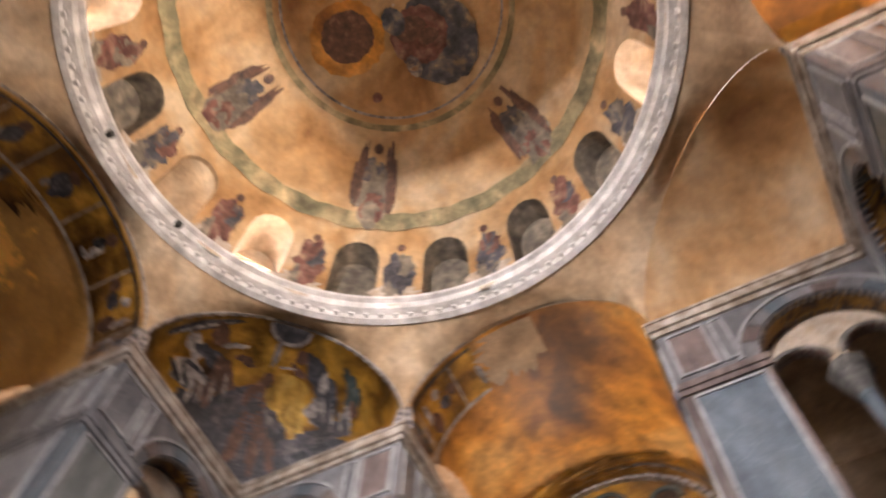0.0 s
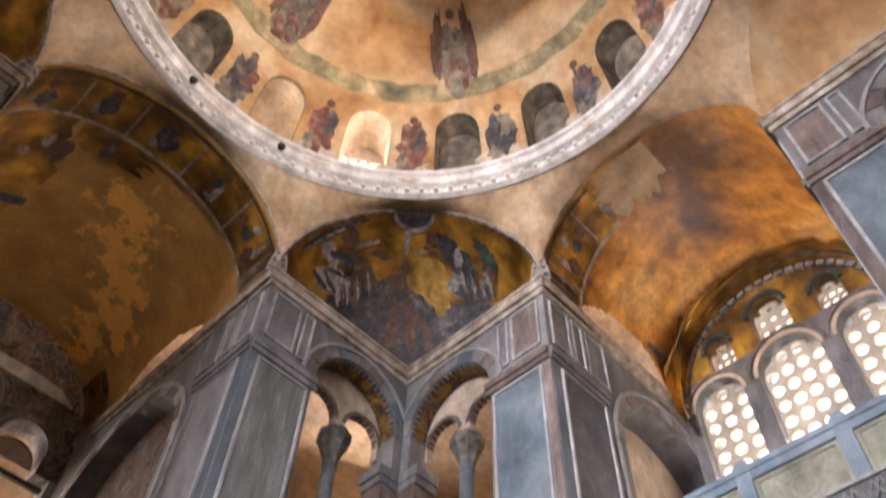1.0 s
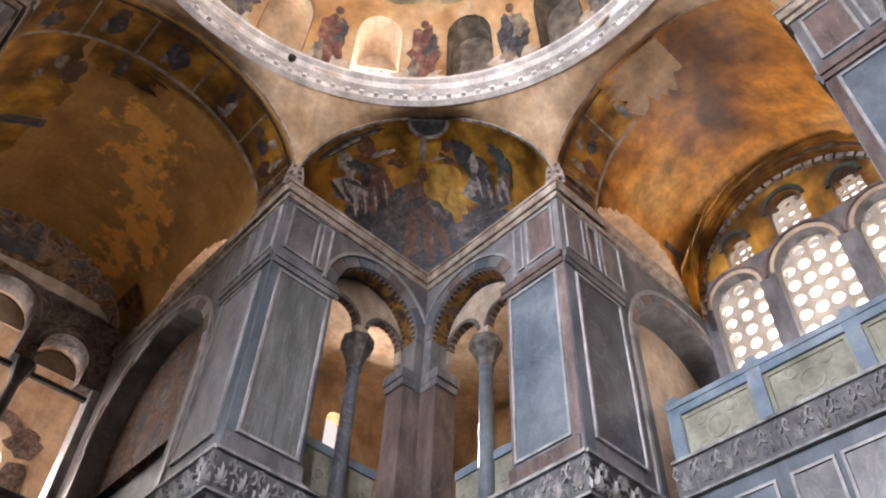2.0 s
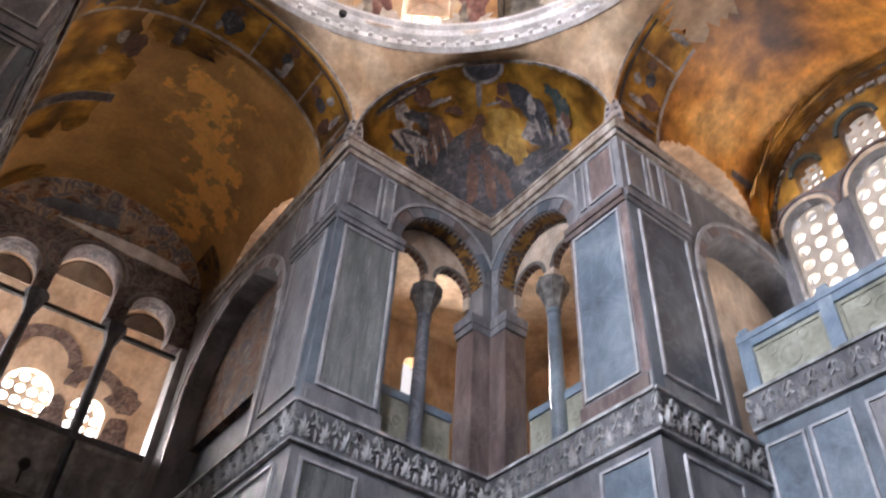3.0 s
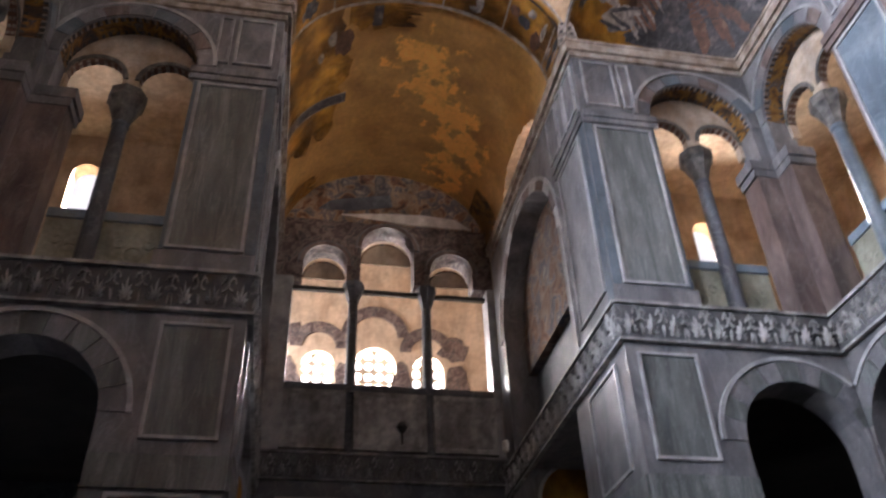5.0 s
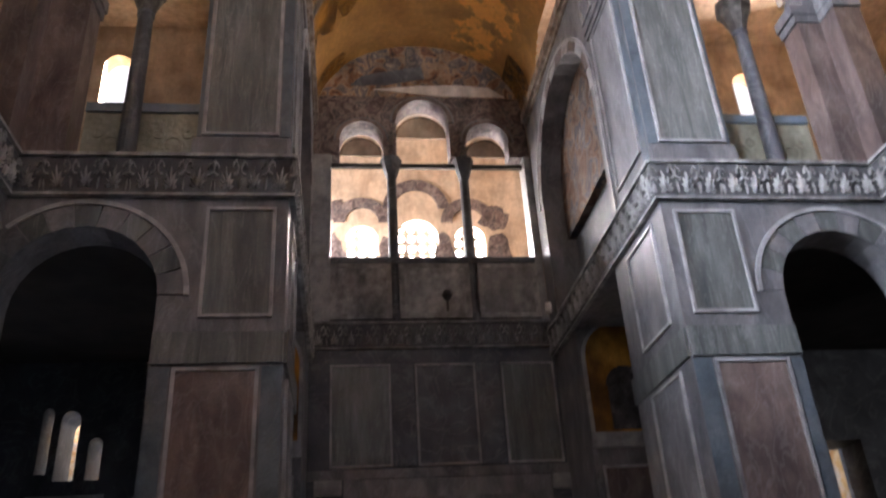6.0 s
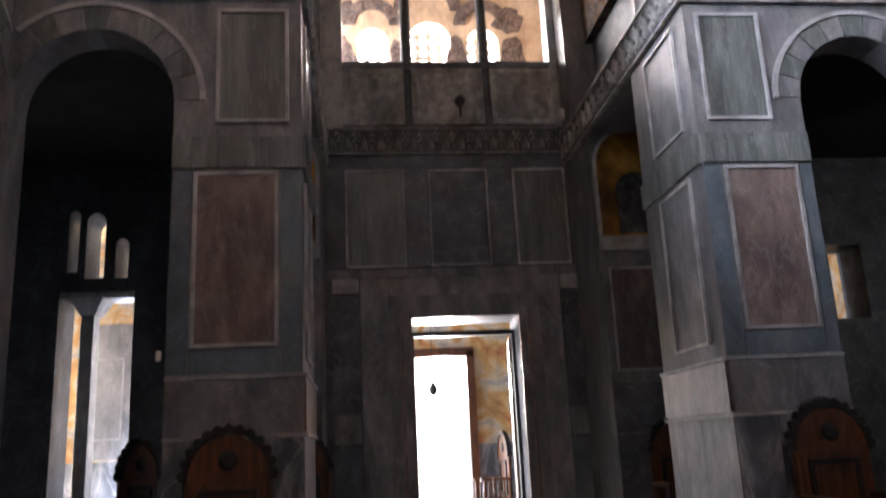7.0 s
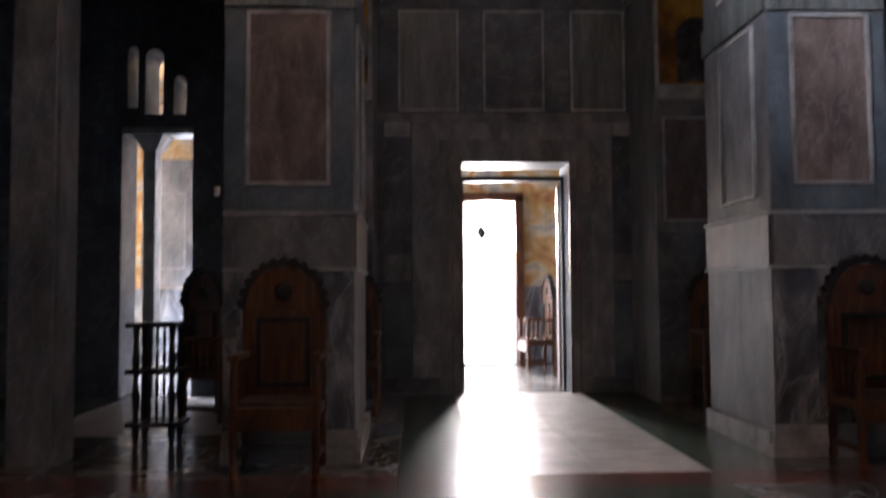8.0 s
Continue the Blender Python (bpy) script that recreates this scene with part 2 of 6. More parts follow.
IRON = material("dark_iron", [(0.3, 0.015, 0.013, 0.012), (0.7, 0.04, 0.035, 0.03)], 9.0, 0.6)
FLOORM = material("polished_grey_floor", [(0.3, 0.07, 0.07, 0.075), (0.55, 0.14, 0.135, 0.135), (0.75, 0.23, 0.22, 0.215)], 1.4, 0.2, vein=((0.5, 0.5, 0.5), 1.2, 0.5), bump=0.04, spread=0.25)
FLOORP = material("pale_and_lit_floor_marble", [(0.3, 0.306, 0.293, 0.281), (0.55, 0.442, 0.425, 0.408), (0.75, 0.544, 0.527, 0.51)], 1.4, 0.3, vein=((0.3, 0.3, 0.3), 1.2, 0.3), bump=0.04, spread=0.15)
FLOORR = material("red_floor_marble", [(0.3, 0.10, 0.025, 0.022), (0.7, 0.20, 0.06, 0.05)], 3.0, 0.22, bump=0.04, spread=0.15)
FLOORG = material("green_floor_marble", [(0.3, 0.03, 0.05, 0.04), (0.7, 0.08, 0.11, 0.09)], 3.0, 0.22, bump=0.04, spread=0.15)
WINPLATE = material("pierced_stone_plate", [(0.3, 0.45, 0.38, 0.29), (0.7, 0.62, 0.55, 0.45)], 4.0, 0.8, bump=0.3)
SLATE = material("slate_tesserae", [(0.3, 0.012, 0.012, 0.016), (0.5, 0.045, 0.043, 0.05), (0.62, 0.085, 0.08, 0.085), (0.78, 0.22, 0.20, 0.19)], 9.0, 0.5, bump=0.6, grain=50, detail=10, distort=0.6, stain=0.5)
UMBER = material("umber_tesserae", [(0.3, 0.06, 0.028, 0.018), (0.6, 0.15, 0.068, 0.04), (0.8, 0.30, 0.18, 0.11)], 9.0, 0.5, bump=0.5, grain=60)
PALE = material("pale_tesserae", [(0.3, 0.11, 0.09, 0.085), (0.5, 0.30, 0.26, 0.235), (0.75, 0.52, 0.46, 0.40)], 9.0, 0.5, bump=0.6, grain=50, detail=10, distort=0.6, stain=0.4)
BRIGHTGOLD = material("bright_gold_tesserae", [(0.3, 0.22, 0.11, 0.02), (0.5, 0.50, 0.29, 0.06), (0.7, 0.78, 0.5, 0.14)], 3.0, 0.32, metal=0.5, bump=0.6, grain=60, detail=9, stain=0.4)
BLUEPAINT = material("faded_blue_paint", [(0.3, 0.04, 0.038, 0.045), (0.5, 0.09, 0.09, 0.10), (0.62, 0.19, 0.155, 0.125), (0.75, 0.42, 0.28, 0.15)], 5.0, 0.85, grain=20, detail=10, stain=0.4)
REDPAINT = material("faded_red_paint", [(0.3, 0.10, 0.035, 0.028), (0.5, 0.19, 0.08, 0.058), (0.62, 0.28, 0.155, 0.11), (0.75, 0.42, 0.28, 0.16)], 5.0, 0.85, grain=20, detail=10, stain=0.4)
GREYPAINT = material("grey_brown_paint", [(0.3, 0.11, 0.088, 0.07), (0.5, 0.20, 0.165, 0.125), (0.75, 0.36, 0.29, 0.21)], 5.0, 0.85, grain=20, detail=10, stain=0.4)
GREENPAINT = material("grey_green_paint", [(0.3, 0.17, 0.15, 0.085), (0.48, 0.29, 0.245, 0.135), (0.58, 0.42, 0.32, 0.175), (0.7, 0.52, 0.38, 0.21)], 2.2, 0.85, grain=16, detail=11, distort=0.8, stain=0.4)
MOSGREY = material("slate_violet_tesserae", [(0.28, 0.02, 0.018, 0.022), (0.45, 0.06, 0.052, 0.056), (0.58, 0.115, 0.097, 0.094), (0.75, 0.30, 0.25, 0.215)], 8.0, 0.5, bump=0.6, grain=50, detail=10, distort=0.6, stain=0.5)
LIME = material("pale_lime_patch", [(0.3, 0.42, 0.31, 0.21), (0.6, 0.54, 0.45, 0.36)], 5.0, 0.85, grain=20, detail=9)


# ---- mesh helpers ----
def part(name, bm, mat, parent=None, label=""):
    bmesh.ops.recalc_face_normals(bm, faces=bm.faces)
    me = bpy.data.meshes.new(name)
    bm.to_mesh(me)
    bm.free()
    me.materials.append(mat)
    ob = new(name, me)
    if parent:
        ob.parent = parent
    return tagged(ob, label)


def share(name, src, parent, m):
    ob = new(name, src.data)
    ob.parent = parent
    ob.matrix_basis = m
    return ob


def prism(bm, a, b):
    """A solid between two polygons with the same number of corners."""
    va, vb = [bm.verts.new(p) for p in a], [bm.verts.new(p) for p in b]
    bm.faces.new(va)
    bm.faces.new(vb[::-1])
    for i in range(len(va)):
        j = (i + 1) % len(va)
        bm.faces.new((va[i], vb[i], vb[j], va[j]))


def box(bm, x0, x1, y0, y1, z0, z1):
    prism(bm, [(x0, y0, z0), (x1, y0, z0), (x1, y1, z0), (x0, y1, z0)], [(x0, y0, z1), (x1, y0, z1), (x1, y1, z1), (x0, y1, z1)])


class Face:
    """A wall face: u along it, z up, d into the wall (negative: proud of it)."""

    def __init__(self, x, y, ux, uy, nx, ny):
        self.o, self.u, self.n = Vector((x, y, 0)), Vector((ux, uy, 0)), Vector((nx, ny, 0))

    def at(self, u, z, d=0.0):
        return self.o + self.u * u + self.n * d + Vector((0, 0, z))

    def poly(self, bm, pts, d0, d1):
        prism(bm, [self.at(u, z, d0) for u, z in pts], [self.at(u, z, d1) for u, z in pts])

    def box(self, bm, u0, u1, z0, z1, d0, d1):
        self.poly(bm, [(u0, z0), (u1, z0), (u1, z1), (u0, z1)], d0, d1)

    def matrix(self, u, z, d):
        """A pose whose x runs along the face and whose -y comes out of it."""
        p = self.at(u, z, d)
        return Matrix(((self.u.x, self.n.x, 0, p.x), (self.u.y, self.n.y, 0, p.y), (0, 0, 1, p.z), (0, 0, 0, 1)))


def arch_wall(bm, F, u0, u1, z0, z1, d0, d1, openings, n=14):
    """A wall with openings (middle, half width, sill, spring)."""
    at = u0
    for c, h, sill, spring in sorted(openings):
        if c - h > at + 1e-4:
            F.box(bm, at, c - h, z0, z1, d0, d1)
        if sill > z0 + 1e-4:
            F.box(bm, c - h, c + h, z0, sill, d0, d1)
        pts = [(c - h * math.cos(math.pi * k / n), spring + h * math.sin(math.pi * k / n)) for k in range(n + 1)]
        for p, q in zip(pts, pts[1:]):
            F.poly(bm, [p, q, (q[0], z1), (p[0], z1)], d0, d1)
        at = c + h
    if u1 > at + 1e-4:
        F.box(bm, at, u1, z0, z1, d0, d1)


def arch_band(bm, F, c, spring, r0, r1, d0, d1, n=18, a0=0.0, a1=math.pi):
    for k in range(n):
        a, b = a0 + (a1 - a0) * k / n, a0 + (a1 - a0) * (k + 1) / n
        F.poly(bm, [(c - r * math.cos(t), spring + r * math.sin(t)) for r, t in ((r0, a), (r1, a), (r1, b), (r0, b))], d0, d1)


def arch_band_to(bm, F, c, spring, r0, r1, d0, d1, end, n=18, a0=0.0, a1=math.pi):
    """An arch band that stops at the wall's corner, u = end."""
    for k in range(n):
        q = []
        for r, k2 in ((r0, k), (r1, k), (r1, k + 1), (r0, k + 1)):
            t = a0 + (a1 - a0) * k2 / n
            if math.cos(t) < 0:
                r = min(r, (end - c) / -math.cos(t))
            q.append((c - r * math.cos(t), spring + r * math.sin(t)))
        if math.hypot(q[1][0] - q[0][0], q[1][1] - q[0][1]) > 0.01 and math.hypot(q[2][0] - q[3][0], q[2][1] - q[3][1]) > 0.01:
            F.poly(bm, q, d0, d1)


def panel(F, u0, u1, z0, z1, mat, parent, border=0.034, trim=WHITE, d=-0.02):
    """A marble slab in a raised moulding of four strips, mitred."""
    bm = bmesh.new()
    F.box(bm, u0 + border, u1 - border, z0 + border, z1 - border, d + 0.012, 0.0)
    part("slab", bm, mat, parent)
    bm = bmesh.new()
    o, i = [(u0, z0), (u1, z0), (u1, z1), (u0, z1)], [(u0 + border, z0 + border), (u1 - border, z0 + border), (u1 - border, z1 - border), (u0 + border, z1 - border)]
    for k in range(4):
        j = (k + 1) % 4
        F.poly(bm, [o[k], o[j], i[j], i[k]], d - 0.012, 0.0)
    part("moulding", bm, trim, parent)


def slab(F, u0, u1, z0, z1, mat, parent, d=-0.012, name="slab"):
    bm = bmesh.new()
    F.box(bm, u0 + 0.004, u1 - 0.004, z0 + 0.004, z1 - 0.004, d, 0.0)
    return part(name, bm, mat, parent)


def lathe(bm, x, y, prof, n=16):
    rings = [[bm.verts.new((x + r * math.cos(2 * math.pi * k / n), y + r * math.sin(2 * math.pi * k / n), z)) for k in range(n)] for r, z in prof]
    for a, b in zip(rings, rings[1:]):
        for k in range(n):
            bm.faces.new((a[k], a[(k + 1) % n], b[(k + 1) % n], b[k]))
    bm.faces.new(rings[0][::-1])
    bm.faces.new(rings[-1])


# one palmette of the carved frieze, shared by all
def palmette_mesh():
    """An acanthus leaf of seven lobes between two curled stems, all rising to a ridge."""
    bm = bmesh.new()

    def lobe(x, z, a, ln, w, deep):
        c, q = math.cos(a), math.sin(a)
        pts = [(x, z), (x + c * ln * 0.5 - q * w, z + q * ln * 0.5 + c * w), (x + c * ln, z + q * ln), (x + c * ln * 0.5 + q * w, z + q * ln * 0.5 - c * w)]
        mx, mz = x + c * ln * 0.55, z + q * ln * 0.55
        prism(bm, [(u, 0, v) for u, v in pts], [(mx + (u - mx) * 0.35, -deep, mz + (v - mz) * 0.35) for u, v in pts])
    for k in range(7):
        lobe(0, -0.085, radians(4 + 172 * k / 6), (0.09, 0.11, 0.13, 0.165, 0.13, 0.11, 0.09)[k], 0.017, 0.06)
    for sx in (-1, 1):
        n, cx, cz = 10, sx * 0.115, 0.055
        for k in range(n):
            a, b = radians(-110 + 300 * k / n), radians(-110 + 300 * (k + 1) / n)
            r0, r1 = 0.062 - 0.03 * k / n, 0.062 - 0.03 * (k + 1) / n
            pts = [(cx + sx * r * math.cos(t), cz + r * math.sin(t)) for r, t in ((r0 - 0.017, a), (r0, a), (r1, b), (r1 - 0.017, b))]
            prism(bm, [(u, 0, v) for u, v in pts], [(u, -0.035 - 0.015 * (k % 2), v) for u, v in pts])
        lobe(sx * 0.155, -0.115, radians(90), 0.1, 0.014, 0.05)
        lobe(sx * 0.15, 0.12, radians(-90 - sx * 50), 0.05, 0.012, 0.045)
    bmesh.ops.recalc_face_normals(bm, faces=bm.faces)
    me = bpy.data.meshes.new("palmette")
    bm.to_mesh(me)
    bm.free()
    me.materials.append(CARVED)
    return me


PALMETTE = palmette_mesh()


def frieze(F, u0, u1, z0, z1, parent, proud=0.05):
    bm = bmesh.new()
    # Bed is darker than the leaves in front of it.
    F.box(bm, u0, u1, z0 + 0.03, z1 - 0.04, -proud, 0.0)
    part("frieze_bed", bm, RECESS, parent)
    bm = bmesh.new()
    F.box(bm, u0, u1, z0, z0 + 0.03, -proud - 0.012, 0.0)
    F.box(bm, u0, u1, z1 - 0.04, z1, -proud - 0.04, 0.0)
    part("frieze_rail", bm, CARVED, parent)
    n = max(1, round(abs(u1 - u0) / 0.27))
    for k in range(n):
        ob = new("palmette", PALMETTE)
        ob.parent = parent
        ob.matrix_basis = F.matrix(u0 + (u1 - u0) * (k + 0.5) / n, (z0 + z1) / 2 - 0.01, -proud + 0.002) @ Matrix.Diagonal((abs(u1 - u0) / n / 0.31 * (1 - 0.06 * (k % 3)), 0.75, (z1 - z0) / 0.29 * (1 - 0.05 * (k % 2)), 1)) @ Matrix.Rotation(radians((k * 37 % 11 - 5) * 1.2), 4, "Y")


def hole_plate(bm, F, u0, u1, z0, z1, nu, nz, r, d0, d1, n=10):
    """A stone plate pierced by rows of round holes."""
    du, dz = (u1 - u0) / nu, (z1 - z0) / nz
    for i in range(nu):
        for j in range(nz):
            cu, cz = u0 + (i + 0.5) * du, z0 + (j + 0.5) * dz
            ring = [2 * math.pi * k / n for k in range(n)]

            def rim(a):
                c, s = math.cos(a), math.sin(a)
                k = min(du / 2 / max(abs(c), 1e-6), dz / 2 / max(abs(s), 1e-6))
                return (cu + c * k, cz + s * k)
            corner = math.atan2(dz, du)
            angles = sorted(ring + [corner, math.pi - corner, math.pi + corner, 2 * math.pi - corner])
            for a, b in zip(angles, angles[1:] + [angles[0] + 2 * math.pi]):
                if b - a < 1e-4:
                    continue
                F.poly(bm, [(cu + r * math.cos(a), cz + r * math.sin(a)), rim(a), rim(b), (cu + r * math.cos(b), cz + r * math.sin(b))], d0, d1)


def structure(name, label, category):
    return tagged(new(name), label, category, kind="structure")


def rosette(F, u, z, d, parent, mat, k=1.0):
    """Carved knots on a parapet slab."""
    bm = bmesh.new()
    for cu, cz, r in [(k * q[0], k * q[1], k * q[2]) for q in ((0, 0, 0.2), (-0.26, 0.24, 0.11), (0.26, 0.24, 0.11), (-0.26, -0.24, 0.11), (0.26, -0.24, 0.11))]:
        n = 14
        for i in range(n):
            a, b = 2 * math.pi * i / n, 2 * math.pi * (i + 1) / n
            F.poly(bm, [(u + cu + rr * math.cos(t), z + cz + rr * math.sin(t)) for rr, t in ((r - 0.03, a), (r, a), (r, b), (r - 0.03, b))], d - 0.009, d + 0.01)
    part("carved_knot", bm, mat, parent)


# ---- large structure: the four corners of the nave ----
def revetment_upper(F, u0, u1, w, slabmat, trim=WHITE):
    panel(F, u0, u1, 6.9, 9.42, slabmat, w, trim=trim)
    slab(F, u0 - 0.1, u1 + 0.1, 6.64, 6.86, PURPLE if slabmat is BLUE else GREY, w, -0.02)
    bm = bmesh.new()
    F.box(bm, u0 - 0.13, u1 + 0.12, 9.48, 9.57, -0.03, 0.0)
    F.box(bm, u0 - 0.13, u1 + 0.12, 9.57, 9.68, -0.055, 0.0)
    part("string_course", bm, PURPLE if slabmat is BLUE else GREY, w)
    panel(F, u0 - 0.03, u1 - 0.36, 9.82, 10.7, GREY if slabmat is GREEN else PURPLE, w)
    panel(F, u1 - 0.3, u1 - 0.12, 9.82, 10.7, GREY, w, border=0.03)


def nave_wall(name, F, L, upmat, midmat, lowmat, P=1.17):
    """One wall of a nave corner: u=0 at the pier's edge, L at the corner."""
    w = structure(name, "marble-clad pier wall with lower arch and gallery arch above", "wall")
    lo, R, spring = (P + L - 0.04) / 2, (L - 0.04 - P) / 2, 5.02
    up, UR, us = (1.0 + L - 0.16) / 2, (L - 0.16 - 1.0) / 2, 9.72
    bm = bmesh.new()
    arch_wall(bm, F, 0, L, 0, FRIEZE0, 0, 0.4, [(lo, R, 0, spring)])
    F.box(bm, 0, P, 0, FRIEZE0, 0.4, 1.0)
    part("lower_wall", bm, GREY, w)
    bm = bmesh.new()
    F.box(bm, 0, L, FRIEZE0, FRIEZE1, 0, 1.0)
    part("gallery_slab_edge", bm, GREY, w)
    bm = bmesh.new()
    arch_wall(bm, F, 0, L, FRIEZE1, CORN0, 0, 0.36, [(up, UR, FRIEZE1, us)])
    F.box(bm, 0, 1.0, FRIEZE1, CORN0, 0.36, 1.0)
    part("upper_wall", bm, GREY, w)
    # lower storey
    bm = bmesh.new()
    F.box(bm, -0.07, P, 0, 0.12, -0.08, 0)
    F.box(bm, -0.055, P, 0.12, 0.2, -0.06, 0)
    F.box(bm, -0.04, P, 0.2, 0.3, -0.04, 0)
    part("plinth", bm, WHITE, w)
    for a, b in ((0, 0.42), (0.42, P)):
        slab(F, a, b, 0.3, 1.78, DADO, w)
    slab(F, 0, P, 1.82, 2.31, GREY, w, -0.03)
    for z in (1.78, 2.31):
        bm = bmesh.new()
        F.box(bm, -0.035, P, z, z + 0.035, -0.045, 0)
        part("joint_moulding", bm, WHITE, w)
    slab(F, 0.0, 0.2, 2.36, 4.29, BLUE, w, -0.008)
    slab(F, 1.03, P, 2.36, 4.29, BLUE, w, -0.008)
    slab(F, 0.2, 1.03, 2.36, 2.59, BLUE, w, -0.008)
    panel(F, 0.22, 1.01, 2.6, 4.28, midmat, w)
    slab(F, 0, P, 4.31, 4.63, GREEN, w, -0.035, "string_course")
    panel(F, 0.12, 0.82, 4.78, 6.0, lowmat, w)
    for k in range(11):
        bm = bmesh.new()
        arch_band_to(bm, F, lo, spring, R, R + 0.25, -0.015, 0, L - 0.03, n=4, a0=math.pi * (k + 0.03) / 11, a1=math.pi * (k + 0.97) / 11)
        if bm.faces:
            part("voussoir", bm, (GREY, GREEN)[k % 2], w)
    bm = bmesh.new()
    arch_band_to(bm, F, lo, spring, R + 0.25, R + 0.3, -0.035, 0, L - 0.03, n=24)
    part("arch_moulding", bm, WHITE, w)
    frieze(F, -0.06, L - 0.03, FRIEZE0, FRIEZE1, w)
    # gallery storey
    revetment_upper(F, 0.13, 0.94, w, upmat)
    rim = PURPLE if upmat is BLUE else BLUE
    slab(F, 0, 0.12, 6.88, 9.47, rim, w, -0.006)
    slab(F, 0.95, 1.0, 6.88, 9.47, rim, w, -0.006)
    for k in range(9):
        bm = bmesh.new()
        arch_band_to(bm, F, up, us, UR + 0.01, UR + 0.19, -0.02, 0, L - 0.03, n=4, a0=math.pi * (k + 0.02) / 9, a1=math.pi * (k + 0.98) / 9)
        if bm.faces:
            part("voussoir", bm, (GREY, PURPLE, GREY, BLUE)[k % 4], w)
    bm = bmesh.new()
    arch_band_to(bm, F, up, us, UR + 0.19, UR + 0.24, -0.045, 0, L - 0.03, n=24)
    part("arch_moulding", bm, WHITE, w)
    # mosaic in the arch's soffit: a gold strip with dark and pale blocks along both rims
    bm = bmesh.new()
    arch_band(bm, F, up, us, UR - 0.009, UR - 0.001, 0.02, 0.29, n=20)
    part("soffit_mosaic", bm, BANDMOSAIC, w)
    for d0, d1, mat, ph in ((0.012, 0.075, SLATE, 0.5), (0.012, 0.075, PALE, 0.0), (0.23, 0.285, SLATE, 0.0)):
        bm = bmesh.new()
        for k in range(26):
            a = math.pi * (k + 0.25 + ph / 2) / 26
            arch_band(bm, F, up, us, UR - 0.02, UR - 0.005, d0, d1, n=1, a0=a - 0.026, a1=a + 0.026)
        part("soffit_tesserae", bm, mat, w)
    # square pier in the corner
    bm = bmesh.new()
    F.box(bm, 2.32, L - 0.02, FRIEZE1, 8.78, -0.02, 0.34)
    part("corner_pier", bm, PURPLE, w)
    bm = bmesh.new()
    F.box(bm, 2.29, L - 0.03, 8.78, 8.9, -0.035, 0.35)
    F.box(bm, 2.26, L - 0.04, 8.9, 9.06, -0.05, 0.36)
    part("impost", bm, GREY, w)
    # twin arches on a column, half way through the wall
    TW = ((up - UR / 2 - 0.03, UR / 2 - 0.07), (up + UR / 2 + 0.03, UR / 2 - 0.07))
    bm = bmesh.new()
    arch_wall(bm, F, up - UR - 0.02, up + UR + 0.02, 9.42, 10.62, 0.3, 0.42, [(c, h, 9.42, 9.66) for c, h in TW], n=12)
    part("twin_arch", bm, LIME, w)
    for c, h in TW:
        bm = bmesh.new()
        arch_band(bm, F, c, 9.66, h, h + 0.06, 0.285, 0.3, n=14)
        part("arch_facing", bm, CAPST, w)
        # lattice of tesserae inside each small arch
        bm, bd = bmesh.new(), bmesh.new()
        arch_band(bm, F, c, 9.66, h - 0.006, h - 0.001, 0.305, 0.415, n=14)
        part("soffit_mosaic", bm, UMBER, w)
        for k in range(10):
            a = math.pi * (k + 0.5) / 10
            for d in (0.315, 0.37):
                arch_band(bd, F, c, 9.66, h - 0.014, h - 0.004, d, d + 0.035, n=1, a0=a - 0.07, a1=a + 0.07)
        part("soffit_tesserae", bd, PALE, w)
    p = F.at(up, 0, 0.36)
    bm = bmesh.new()
    lathe(bm, p.x, p.y, [(0.15, 6.62), (0.15, 6.72), (0.12, 6.76), (0.125, 6.82), (0.105, 6.86), (0.09, 8.86), (0.105, 8.88), (0.105, 8.93)])
    part("column", bm, BLUE if upmat is BLUE else DARK, w)
    bm = bmesh.new()
    lathe(bm, p.x, p.y, [(0.1, 8.93), (0.115, 9.0), (0.2, 9.24), (0.235, 9.28), (0.235, 9.42)], n=8)
    part("capital", bm, CAPST, w)
    bm = bmesh.new()
    F.box(bm, 1.0, 2.32, FRIEZE1, 7.48, 0.4, 0.5)
    part("parapet", bm, GREENSTONE, w)
    rosette(F, 1.34, 7.05, 0.4, w, GREENSTONE, 0.6)
    rosette(F, 2.0, 7.05, 0.4, w, GREENSTONE, 0.6)
    bm = bmesh.new()
    F.box(bm, 1.0, 2.32, 7.48, 7.6, 0.37, 0.55)
    part("parapet_rail", bm, BLUERAIL, w)
    # cornice under the squinch
    bm = bmesh.new()
    F.box(bm, -0.03, L, CORN0, CORN0 + 0.1, -0.035, 1.0)
    F.box(bm, -0.07, L, CORN0 + 0.1, CORN1 - 0.05, -0.075, 1.0)
    F.box(bm, -0.09, L, CORN1 - 0.05, CORN1, -0.095, 1.0)
    part("cornice", bm, CORNICE, w)
    return w


GREENSTONE = material("carved_green_grey_stone", [(0.3, 0.20, 0.20, 0.15), (0.6, 0.32, 0.32, 0.25), (0.8, 0.42, 0.41, 0.34)], 3.0, 0.7, bump=0.5, grain=18)

